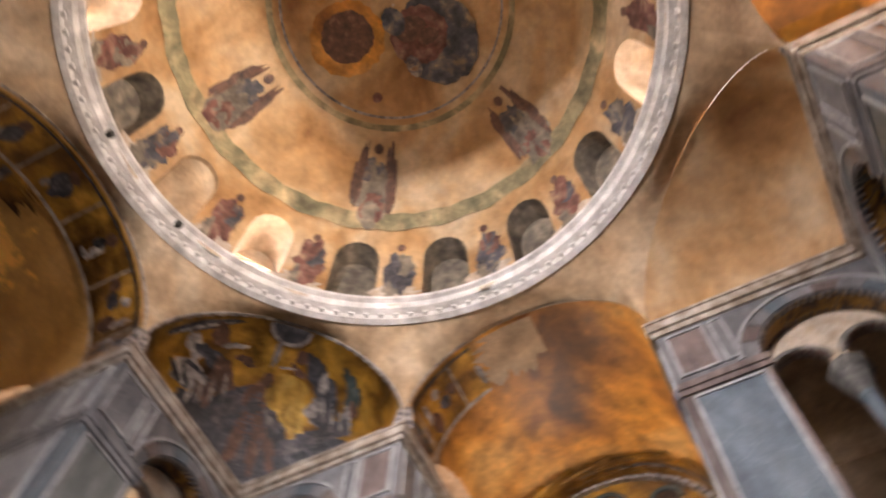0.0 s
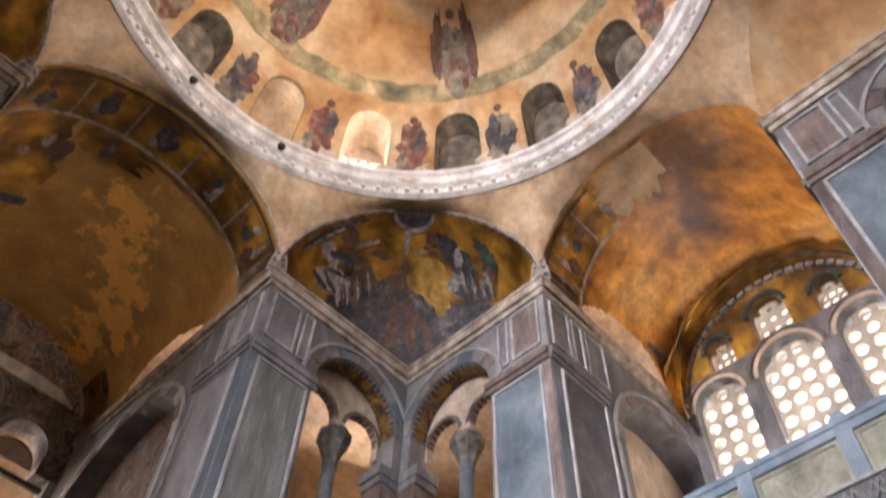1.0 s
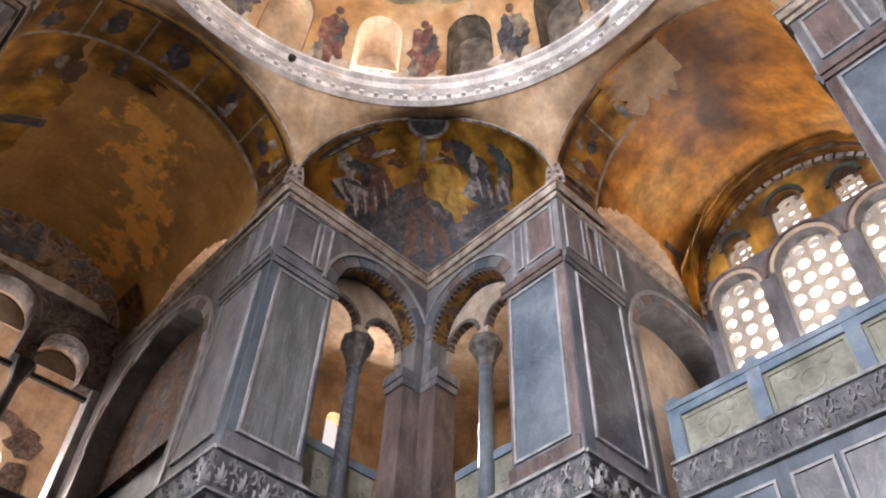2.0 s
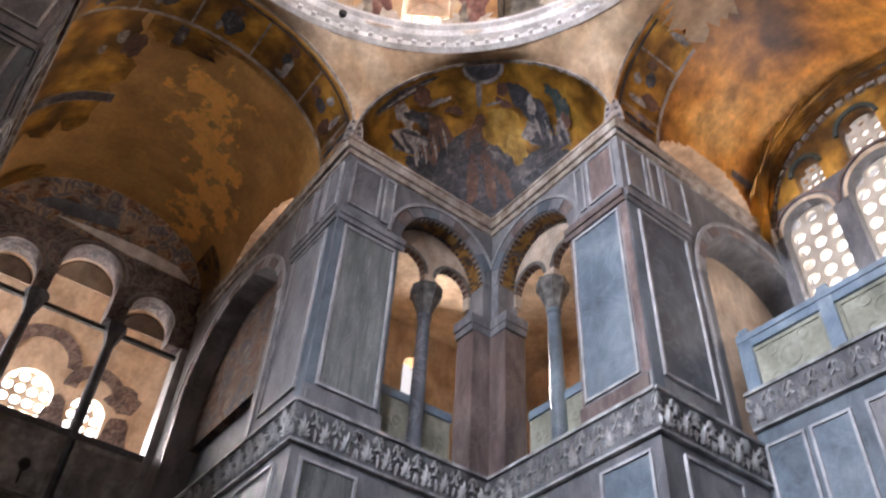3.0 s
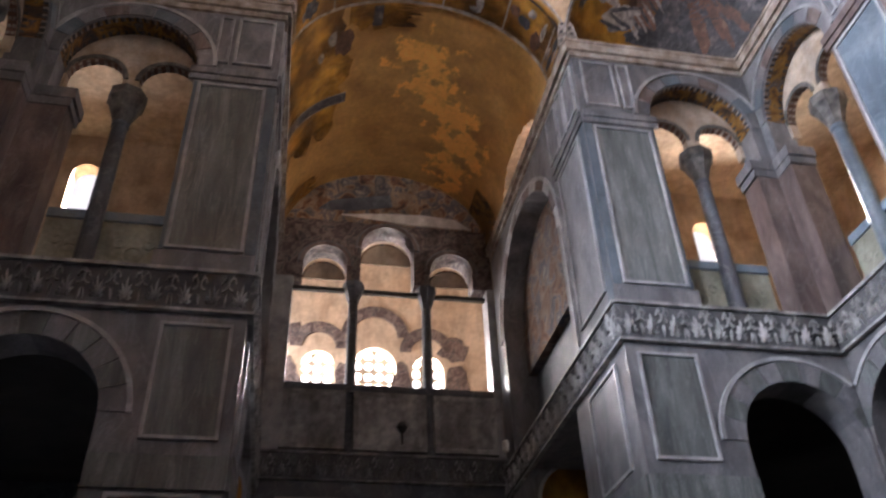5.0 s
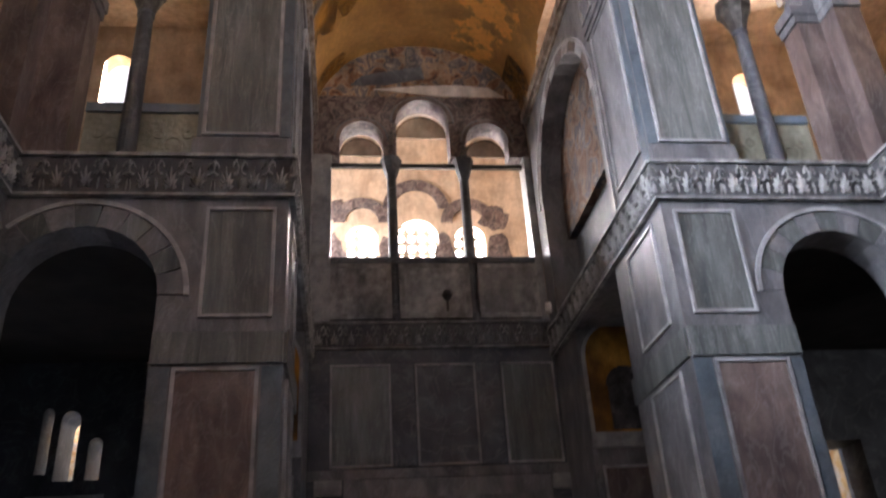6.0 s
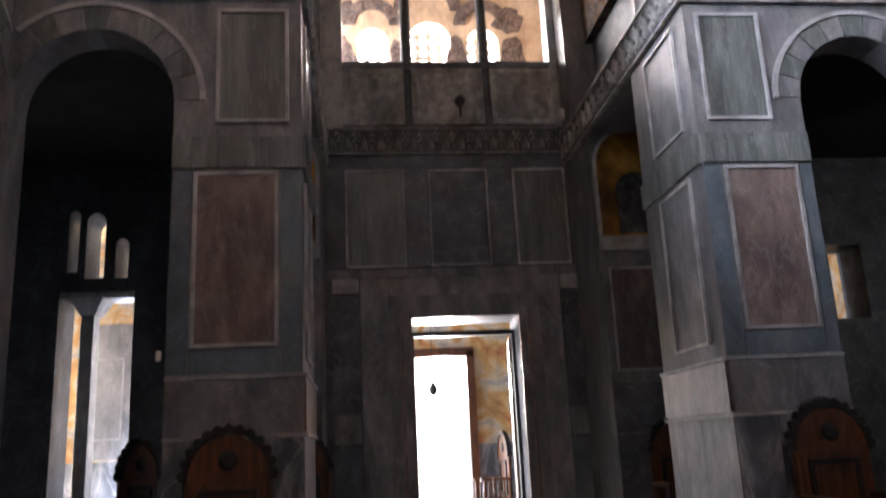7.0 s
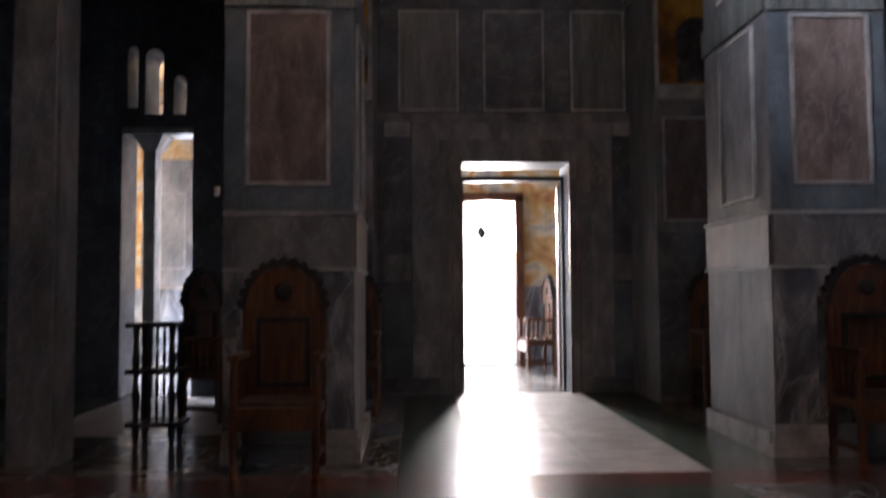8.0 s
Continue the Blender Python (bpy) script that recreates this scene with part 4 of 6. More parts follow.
    figure(UMBER, 1.68, 0.29, 0.078, -0.118, -0.039, -0.013, 0.0184, 0.3)
    figure(BRIGHTGOLD, 1.71, 0.60, 0.091, -0.126, -0.156, -0.046, 0.0192, 0.15)
    figure(BRIGHTGOLD, 1.81, 0.48, 0.039, -0.084, -0.084, -0.017, 0.0200, 0.2)
    figure(PALE, 1.51, 0.82, -0.006, -0.080, -0.026, 0.004, 0.0208, 0.1)
    figure(PALE, 1.53, 0.92, -0.006, -0.067, -0.013, 0.000, 0.0216, 0.2)
    figure(SLATE, 0.79, 0.93, 0.344, 0.034, 0.019, -0.038, 0.0224, 0.15)
    figure(PALE, 0.81, 0.92, 0.292, 0.042, 0.006, -0.013, 0.0232, 0.2)
    figure(UMBER, 1.08, 1.00, 0.143, 0.000, 0.000, -0.004, 0.0240, 0.3)
    figure(UMBER, 1.01, 0.87, 0.026, -0.084, -0.078, -0.004, 0.0248, 0.15)
    figure(PALE, 0.80, 0.78, 0.058, -0.109, -0.065, -0.017, 0.0256, 0.2)
    figure(SLATE, 0.99, 0.71, 0.169, -0.080, -0.039, -0.042, 0.0264, 0.2)
    figure(UMBER, 1.12, 0.62, 0.045, -0.101, -0.097, -0.017, 0.0272, 0.2)
    figure(PALE, 0.81, 0.57, 0.175, -0.050, -0.052, -0.092, 0.0280, 0.15)
    figure(SLATE, 0.80, 0.55, 0.065, -0.092, -0.019, -0.013, 0.0288, 0.2)
    figure(SLATE, 0.69, 0.56, 0.084, -0.084, -0.019, -0.013, 0.0296, 0.2)
    figure(PALE, 0.94, 0.50, -0.045, -0.076, -0.032, 0.008, 0.0304, 0.2)
    figure(SLATE, 0.88, 0.62, 0.149, -0.050, -0.013, -0.013, 0.0312, 0.3)
    figure(PALE, 1.15, 0.81, 0.110, 0.013, 0.006, -0.017, 0.0320, 0.25)
    figure(UMBER, 1.28, 0.74, 0.084, -0.017, -0.006, -0.025, 0.0328, 0.2)
    figure(UMBER, 1.02, 0.49, 0.032, -0.067, -0.078, -0.021, 0.0336, 0.3)
    figure(SLATE, 1.88, 0.79, 0.104, -0.080, -0.065, -0.042, 0.0344, 0.15)
    figure(SLATE, 2.02, 0.68, 0.091, -0.118, -0.091, -0.029, 0.0352, 0.15)
    figure(UMBER, 1.72, 0.84, 0.006, -0.042, -0.052, -0.004, 0.0360, 0.1)
    figure(UMBER, 1.72, 0.76, 0.071, -0.029, -0.019, -0.017, 0.0368, 0.2)
    figure(PALE, 1.97, 0.74, 0.013, -0.063, -0.039, -0.004, 0.0376, 0.2)
    figure(PALE, 1.98, 0.56, 0.078, -0.067, -0.071, -0.034, 0.0384, 0.2)
    figure(MOSGREY, 2.08, 0.52, 0.110, -0.038, -0.032, -0.050, 0.0392, 0.2)
    figure(PALE, 1.63, 0.76, 0.071, 0.008, 0.000, -0.008, 0.0400, 0.2)
    figure(GREENT, 2.20, 0.82, 0.078, -0.063, -0.045, -0.025, 0.0408, 0.25)
    figure(GREENT, 2.28, 0.71, 0.019, -0.101, -0.078, -0.013, 0.0416, 0.2)
    figure(PALE, 2.27, 0.60, -0.006, -0.067, -0.058, 0.008, 0.0424, 0.2)
    figure(UMBER, 2.32, 0.64, 0.039, -0.055, -0.039, -0.013, 0.0432, 0.2)
    figure(MOSGREY, 2.25, 0.52, 0.104, 0.013, 0.019, -0.042, 0.0440, 0.2)
    figure(SLATE, H, 0.06, 0.7, 0.0, 0.0, 0.14, 0.007, 0.15)
    # fine folds and water lines
    for k in range(5):
        figure(UMBER if k % 2 == 0 else MOSGREY, H - 0.11 + 0.02 * math.sin(k * 2.1), 0.56 - 0.05 * k, 0.07 + 0.008 * k, 0.012 * math.sin(k), 0.0, 0.004, 0.048 + 0.0004 * k, 0.3)
        figure(SLATE, H - 0.11 + 0.1 * math.sin(k * 1.7), 0.53 - 0.05 * k, 0.09, 0.02 * math.cos(k), 0.0, 0.004, 0.052 + 0.0004 * k, 0.3)
    for k in range(7):
        figure(SLATE if k % 2 else PALE, H - 0.70 + 0.05 * k, 0.44 + 0.02 * k, 0.012, -0.075, 0.012, 0.004, 0.05 + 0.0004 * k, 0.3)
        figure(SLATE if k % 2 else PALE, H + 0.46 + 0.05 * k, 0.60 - 0.015 * k, 0.03, -0.07, 0.011, 0.004, 0.05 + 0.0004 * k, 0.3)
    # green ground in the two corners
    for lo, hi in ((0.1, 0.62), (math.pi - 0.62, math.pi - 0.1)):
        bm = bmesh.new()
        n = 10
        r0 = [bm.verts.new(at(lo + (hi - lo) * i / n, 0.0, 0.009)) for i in range(n + 1)]
        r1 = [bm.verts.new(at(lo + (hi - lo) * i / n, 0.26, 0.009)) for i in range(n + 1)]
        for i in range(n):
            bm.faces.new((r0[i], r0[i + 1], r1[i + 1], r1[i]))
        part("green_ground", bm, GREENT, w)
    blob("mosaic_disc", PALE, H, 0.985, 0.18, 0.11, 0.035, rough=0.0)
    blob("mosaic_disc", SLATE, H, 0.99, 0.15, 0.09, 0.045, rough=0.0)


GREENT = material("dark_green_tesserae", [(0.3, 0.012, 0.02, 0.018), (0.55, 0.035, 0.05, 0.045), (0.75, 0.11, 0.11, 0.09)], 6.0, 0.6, bump=0.5, grain=60, detail=9)
squinch("squinch_north_west", OCT[0], OCT[1], (XN, YW), "gold mosaic squinch niche with dark and pale patches", True)
squinch("squinch_north_east", OCT[2], OCT[3], (XN, YE), "bare brown plaster squinch niche", False)
squinch("squinch_south_east", OCT[4], OCT[5], (XS, YE), "bare brown plaster squinch niche", False)
squinch("squinch_south_west", OCT[6], OCT[7], (XS, YW), "gold mosaic squinch niche with dark and pale patches", True)


# ---- dome ----
def dome():
    w = structure("dome", "frescoed plaster dome with a ring of small niches", "dome")
    R0, Z0, HT = 3.92, 12.95, 4.0
    NWIN, HALF, SPR, TOP = 16, radians(5.6), 0.30, 0.105
    A0 = WINANGLE

    def at(th, ph, off=0.0):
        r = (R0 - off) * math.cos(ph)
        return Vector((XC + r * math.cos(th), YC + r * math.sin(th), Z0 + (HT - off) * math.sin(ph)))
    bm = bmesh.new()
    cols = []
    for k in range(NWIN):
        c = A0 + 2 * math.pi * k / NWIN
        cols.append((c - HALF, 0.0))
        for i in range(9):
            t = math.pi * i / 8
            cols.append((c - HALF * math.cos(t), SPR + TOP * math.sin(t)))
        cols.append((c + HALF, 0.0))
        step = 2 * math.pi / NWIN - 2 * HALF
        for i in range(1, 4):
            cols.append((c + HALF + step * i / 4, 0.0))
    m = 26
    g = []
    for th, lo in cols:
        g.append([bm.verts.new(at(th, lo + (math.pi / 2 * 0.995 - lo) * j / m)) for j in range(m + 1)])
    for i in range(len(g)):
        a, b = g[i], g[(i + 1) % len(g)]
        if abs(cols[i][0] - cols[(i + 1) % len(g)][0]) < 1e-6:
            continue
        for j in range(m):
            bm.faces.new((a[j], b[j], b[j + 1], a[j + 1]))
    ob = part("dome_shell", bm, DOMEP, w)
    for p in ob.data.polygons:
        p.use_smooth = True
    for k in range(NWIN):
        c = A0 + 2 * math.pi * k / NWIN
        lit = k in LIT
        edge = [(c - HALF, 0.0)] + [(c - HALF * math.cos(math.pi * i / 8), SPR + TOP * math.sin(math.pi * i / 8)) for i in range(9)] + [(c + HALF, 0.0)]
        out = Vector((math.cos(c), math.sin(c), 0)) * (0.75 if lit else 0.08 if k == 1 else 0.42)
        bm = bmesh.new()
        f = [bm.verts.new(at(*q)) for q in edge]
        b = [bm.verts.new(at(*q) + out) for q in edge]
        for i in range(len(edge) - 1):
            bm.faces.new((f[i], f[i + 1], b[i + 1], b[i]))
        sill = [bm.verts.new(p.co) for p in (f[0], b[0], b[-1], f[-1])]
        bm.faces.new(sill)
        # Beige where a window opens, grey-brown where the niche is blind.
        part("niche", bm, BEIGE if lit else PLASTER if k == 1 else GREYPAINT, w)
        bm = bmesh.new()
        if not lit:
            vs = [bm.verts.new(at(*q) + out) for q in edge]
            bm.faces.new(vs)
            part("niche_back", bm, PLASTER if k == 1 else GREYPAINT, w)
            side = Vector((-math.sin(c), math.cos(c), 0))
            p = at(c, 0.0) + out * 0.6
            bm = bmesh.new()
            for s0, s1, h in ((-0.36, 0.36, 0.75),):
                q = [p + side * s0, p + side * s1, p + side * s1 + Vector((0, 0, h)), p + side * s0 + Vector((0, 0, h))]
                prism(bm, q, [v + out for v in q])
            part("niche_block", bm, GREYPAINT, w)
        else:
            F = Face(*(at(c, 0).xy), -math.sin(c), math.cos(c), math.cos(c), math.sin(c))
            hole_plate(bm, F, -0.42, 0.42, Z0, Z0 + 1.2, 5, 7, 0.078, 0.5, 0.55)
            part("pierced_plate", bm, WINPLATE, w)
            bm = bmesh.new()
            F.box(bm, -0.42, 0.42, Z0 + 1.2, Z0 + 1.7, 0.46, 0.6)
            part("window_head", bm, BEIGE, w)
    rng = random.Random(11)

    def blob(name, mat, th, ph, st, sp, off=0.025, k=22, rough=0.24):
        bm = bmesh.new()
        mid = bm.verts.new(at(th, ph, off + 0.005))
        ring = []
        for i in range(k):
            t, r = 2 * math.pi * i / k, 1 + rng.uniform(-rough, rough)
            ring.append(bm.verts.new(at(th + st * r * math.cos(t) / max(0.15, math.cos(ph)), ph + sp * r * math.sin(t), off)))
        for i in range(k):
            bm.faces.new((ring[i], ring[(i + 1) % k], mid))
        part(name, bm, mat, w)
    P = "painted_patch"
    for k in range(NWIN):
        c = A0 + 2 * math.pi * (k + 0.5) / NWIN
        mat = (REDPAINT, BLUEPAINT, REDPAINT, BLUEPAINT, SLATE)[k % 5]
        blob(P, mat, c, 0.20, 0.062, 0.15)
        blob(P, LIME, c + 0.01, 0.05, 0.1, 0.07, 0.022, rough=0.35)
        blob(P, GREYPAINT, c + 0.03, 0.10, 0.035, 0.07, 0.03, rough=0.3)
        blob(P, (BLUEPAINT, REDPAINT, GREYPAINT)[k % 3], c - 0.014, 0.26, 0.045, 0.07, 0.03)
        blob(P, UMBER, c, 0.37, 0.018, 0.022, 0.03, rough=0.03)
    # green band
    bm = bmesh.new()
    n = 96
    r0 = [bm.verts.new(at(2 * math.pi * i / n, 0.48 + 0.008 * math.sin(i * 1.7), 0.018)) for i in range(n)]
    r1 = [bm.verts.new(at(2 * math.pi * i / n, 0.57 + 0.006 * math.sin(i * 2.3), 0.018)) for i in range(n)]
    for i in range(n):
        bm.faces.new((r0[i], r0[(i + 1) % n], r1[(i + 1) % n], r1[i]))
    part("painted_band", bm, GREENPAINT, w)
    for deg in (32, 88, -25, 146, 205, -86):
        c = radians(deg)
        blob(P, GREYPAINT, c, 0.66, 0.085, 0.16, 0.028)
        blob(P, UMBER, c - 0.095, 0.76, 0.032, 0.16, 0.026)
        blob(P, UMBER, c + 0.095, 0.76, 0.032, 0.16, 0.026)
        blob(P, BLUEPAINT, c + 0.01, 0.78, 0.055, 0.07, 0.034)
        blob(P, REDPAINT, c, 0.60, 0.055, 0.08, 0.034)
        blob(P, UMBER, c, 0.90, 0.02, 0.025, 0.034, rough=0.03)
    # medallion
    for ph, wd, mat in ((0.99, 0.03, GREENPAINT), (1.05, 0.012, PALE)):
        bm = bmesh.new()
        r0 = [bm.verts.new(at(2 * math.pi * i / n, ph, 0.02)) for i in range(n)]
        r1 = [bm.verts.new(at(2 * math.pi * i / n, ph + wd, 0.02)) for i in range(n)]
        for i in range(n):
            bm.faces.new((r0[i], r0[(i + 1) % n], r1[(i + 1) % n], r1[i]))
        part("medallion_ring", bm, mat, w)

    def flat(mat, x, y, sx, sy, off, rot=0.0, k=40, rough=0.05):
        """A patch near the crown, placed by its plan."""
        bm = bmesh.new()

        def up(px, py):
            r = min(0.99, math.hypot(px, py) / R0)
            return at(math.atan2(py, px), math.acos(r), off)
        mid = bm.verts.new(up(x, y))
        ring = []
        for i in range(k):
            t, r = 2 * math.pi * i / k, 1 + rng.uniform(-rough, rough)
            dx, dy = sx * r * math.cos(t), sy * r * math.sin(t)
            ring.append(bm.verts.new(up(x + dx * math.cos(rot) - dy * math.sin(rot), y + dx * math.sin(rot) + dy * math.cos(rot))))
        for i in range(k):
            bm.faces.new((ring[i], ring[(i + 1) % k], mid))
        part(P, bm, mat, w)
    for mat, x, y, sx, sy, off in MEDALLION:
        flat(mat, x, y, sx, sy, off)


MEDALLION = [(VAULTN, 0.15, 0.98, 0.66, 0.66, 0.03), (UMBER, 0.12, 0.98, 0.46, 0.46, 0.05), (BLUEPAINT, 0.85, -0.48, 0.80, 0.74, 0.04), (REDPAINT, 0.66, -0.20, 0.52, 0.54, 0.06), (UMBER, 0.5, -0.1, 0.22, 0.3, 0.07), (BLUEPAINT, 0.25, 0.12, 0.26, 0.2, 0.075), (FRESCO, 1.12, 0.12, 0.2, 0.13, 0.07), (UMBER, 0.75, -0.35, 0.14, 0.2, 0.085), (REDPAINT, 1.3, 0.97, 0.09, 0.09, 0.03)]
dome()


def dome_ring():
    w = structure("dome_ring", "white carved marble ring cornice under the dome", "cornice")
    prof = [(4.15, 12.69), (4.06, 12.72), (4.03, 12.78), (3.93, 12.82), (3.89, 12.91), (3.82, 12.94), (3.81, 12.98), (4.07, 13.0), (4.23, 12.86)]
    n = 128
    bm = bmesh.new()
    rings = [[bm.verts.new((XC + r * math.cos(2 * math.pi * i / n), YC + r * math.sin(2 * math.pi * i / n), z)) for i in range(n)] for r, z in prof]
    for a, b in zip(rings, rings[1:] + rings[:1]):
        for i in range(n):
            j = (i + 1) % n
            bm.faces.new((a[i], a[j], b[j], b[i]))
    part("ring", bm, RINGM, w)
    bm = bmesh.new()
    box(bm, -0.035, 0.035, -0.05, 0.05, -0.025, 0.025)
    src = None
    for i in range(112):
        a = 2 * math.pi * i / 112
        m = Matrix.Translation((XC + 4.04 * math.cos(a), YC + 4.04 * math.sin(a), 12.755)) @ Matrix.Rotation(a + math.pi / 2, 4, "Z")
        if src is None:
            src = part("dentil", bm, RINGM, w)
            src.matrix_basis = m
        else:
            share("dentil", src, w, m)
    # Dark discs put where the ring has holes; the hole's shade is their colour.
    for a in HOLES:
        bm = bmesh.new()
        c = Vector((XC + 3.89 * math.cos(a), YC + 3.89 * math.sin(a), 12.87))
        o = Vector((math.cos(a), math.sin(a), 0))
        s = Vector((-math.sin(a), math.cos(a), 0))
        up = Vector((0, 0, 1))
        p = [c + s * 0.06 * math.cos(t) + up * 0.06 * math.sin(t) for t in [2 * math.pi * k / 12 for k in range(12)]]
        prism(bm, [v - o * 0.03 for v in p], [v + o * 0.05 for v in p])
        part("iron_socket", bm, IRON, w)


HOLES = [radians(74.5), radians(97.8)]
dome_ring()


# ---- west wall: door, panels, gallery arcade ----
def west_wall():
    w = structure("wall_west", "dark marble west wall with a tall open doorway and triple gallery arcade", "wall")
    F = Face(0, YWALL, 1, 0, 0, 1)
    bm = bmesh.new()
    T = 0.7
    for a, b, z0, z1 in ((-9.9, -6.15, 0, FRIEZE0), (-5.05, -0.84, 0, FRIEZE0), (-0.84, 0.85, 3.62, FRIEZE0), (0.85, 6.2, 0, FRIEZE0), (6.2, 6.8, 0, 3.4), (6.2, 6.8, 4.65, FRIEZE0), (6.8, 9.6, 0, FRIEZE0)):
        F.box(bm, a, b, z0, z1, 0, T)
    arch_wall(bm, F, -6.15, -5.05, 4.2, FRIEZE0, 0, T, [(-5.99, 0.08, 4.5, 5.4), (-5.66, 0.14, 4.4, 5.3), (-5.26, 0.1, 4.4, 4.92)], n=8)
    for a, b in ((-9.9, WS), (WN, 9.6)):
        F.box(bm, a, b, FRIEZE0, 6.4, 0, T)
    part("masonry", bm, DARK, w)
    bm = bmesh.new()
    F.box(bm, -5.84, -5.66, 0, 3.85, 0.1, 0.4)
    prism(bm, [F.at(u, 3.85, d) for u, d in ((-5.86, 0.08), (-5.64, 0.08), (-5.64, 0.42), (-5.86, 0.42))], [F.at(u, 4.1, d) for u, d in ((-6.0, -0.04), (-5.5, -0.04), (-5.5, 0.54), (-6.0, 0.54))])
    F.box(bm, -6.15, -5.05, 4.1, 4.2, 0.05, 0.5)
    part("opening_pillar", bm, WHITE, w)
    bm = bmesh.new()
    F.box(bm, WS, WN, FRIEZE0, 6.84, 0, T)
    part("gallery_edge", bm, DARK, w)
    for x0, x1, mat in ((-1.83, -0.87, GREEN), (-0.48, 0.5, DARK), (0.92, 1.8, GREEN)):
        panel(F, x0, x1, 4.45, 6.08, mat, w, trim=WHITE, border=0.034)
    for x0, x1 in ((-0.85, -0.5), (0.52, 0.9)):
        slab(F, x0, x1, 4.45, 6.1, DARK, w, -0.006)
    slab(F, WS, WN, 4.27, 4.42, GREY, w, -0.03, "string_course")
    frieze(F, WS, WN, 6.34, 6.8, w)
    # marble door frame
    bm = bmesh.new()
    for a, b in ((-1.62, -1.2), (1.2, 1.55)):
        F.box(bm, a, b, 0.25, 3.98, -0.05, 0)
    F.box(bm, -1.62, 1.55, 3.98, 4.26, -0.05, 0)
    part("frame_outer", bm, GREY, w)
    bm = bmesh.new()
    for a, b in ((-1.2, -0.84), (0.85, 1.2)):
        F.box(bm, a, b, 0.0, 3.62, -0.08, 0)
    F.box(bm, -1.2, 1.2, 3.62, 3.98, -0.08, 0)
    part("frame_inner", bm, GREY, w)
    bm = bmesh.new()
    for a, b in ((-1.02, -0.98), (0.98, 1.02), (-0.88, -0.84), (0.85, 0.89)):
        F.box(bm, a, b, 0.0, 3.7, -0.11, 0)
    part("frame_bead", bm, PURPLE, w)
    for a, b in ((-2.06, -1.64), (1.57, 2.0)):
        slab(F, a, b, 4.04, 4.27, WHITE, w, -0.06, "bracket")
        slab(F, a, b, 2.2, 4.0, DARK, w)
        slab(F, a, b, 1.75, 2.18, GREY, w)
        slab(F, a, b, 0.25, 1.7, BLUE, w)
    bm = bmesh.new()
    F.box(bm, -4.4, -1.2, 0, 0.25, -0.05, 0)
    F.box(bm, 1.2, 4.2, 0, 0.25, -0.05, 0)
    part("plinth", bm, DARK, w)
    slab(F, -4.3, -3.2, 0.25, 1.7, DADO, w)
    # triple arcade of the gallery
    bm = bmesh.new()
    arches = ((-1.29, 10.48, 0.4), (-0.14, 10.9, 0.5), (1.07, 10.48, 0.4))
    arch_wall(bm, F, WS, WN, 10.14, 11.5, 0.05, 0.45, [(c, r, 10.14, sp) for c, sp, r in arches], n=16)
    part("arcade_wall", bm, ARCADE, w)
    for c, sp, r in arches:
        bm = bmesh.new()
        arch_band(bm, F, c, sp, r, r + 0.07, 0.0, 0.05)
        part("arch_moulding", bm, PURPLE, w)
        bm = bmesh.new()
        arch_band(bm, F, c, sp, r + 0.07, r + 0.11, 0.02, 0.05)
        part("arch_facing", bm, GREY, w)
        bm = bmesh.new()
        arch_band(bm, F, c, sp - 0.12, 0.0, r - 0.005, 0.36, 0.4)
        part("upper_infill", bm, FRESCO, w)
        bm = bmesh.new()
        arch_band(bm, F, c, sp - 0.16, 0.0, r - 0.03, 0.33, 0.36)
        part("plaster_infill", bm, BEIGE, w)
    for x in (-0.745, 0.6):
        bm = bmesh.new()
        lathe(bm, x, YWALL + 0.2, [(0.18, 6.84), (0.18, 6.98), (0.13, 7.08), (0.1, 7.2), (0.085, 9.72), (0.1, 9.76)])
        part("column", bm, DARK, w)
        bm = bmesh.new()
        lathe(bm, x, YWALL + 0.2, [(0.1, 9.76), (0.12, 9.82), (0.2, 10.08), (0.2, 10.14)], n=8)
        part("capital", bm, DARK, w)
        bm = bmesh.new()
        for z in (10.22, 10.36, 10.5, 10.64):
            for k in range(8):
                q0, q1 = 2 * math.pi * k / 8, 2 * math.pi * (k + 1) / 8
                F.poly(bm, [(x + rr * math.cos(q), z + rr * math.sin(q)) for rr, q in ((0.035, q0), (0.06, q0), (0.06, q1), (0.035, q1))], 0.03, 0.05)
        part("carved_knot", bm, CAPST, w)
    bm = bmesh.new()
    F.box(bm, WS, -1.84, 6.84, 10.14, 0.02, 0.4)
    F.box(bm, 1.72, WN, 6.84, 10.14, 0.02, 0.4)
    part("jamb", bm, WHITE, w)
    bm = bmesh.new()
    F.box(bm, WS, WN, 9.97, 10.05, 0.17, 0.25)
    part("tie_beam", bm, IRON, w)
    for a, b in ((-1.84, -0.81), (-0.68, 0.535), (0.665, 1.72)):
        panel(F, a, b, 6.88, 7.9, CARVED, w, border=0.09, trim=CARVED, d=0.1)
        bm = bmesh.new()
        F.box(bm, a, b, 6.84, 7.94, 0.12, 0.24)
        part("parapet", bm, CARVED, w)
        rosette(F, (a + b) / 2, 7.44, 0.1, w, CARVED)
    bm = bmesh.new()
    F.box(bm, WS, WN, 7.94, 8.05, 0.05, 0.3)
    part("parapet_rail", bm, DARK, w)
    # above the arcade: low wall and open lunette
    bm = bmesh.new()
    n = 24
    c, h = (WS + WN) / 2, (WN - WS) / 2
    for i in range(n):
        lo = 0.25
        a, b = lo + (math.pi - 2 * lo) * i / n, lo + (math.pi - 2 * lo) * (i + 1) / n
        p = [(c - h * math.cos(t), CORN1 + RISE * math.sin(t)) for t in (a, b)]
        F.poly(bm, [p[0], p[1], (p[1][0], 11.5), (p[0][0], 11.5)], 0.05, 0.45)
    part("lunette_wall", bm, FRESCO, w)
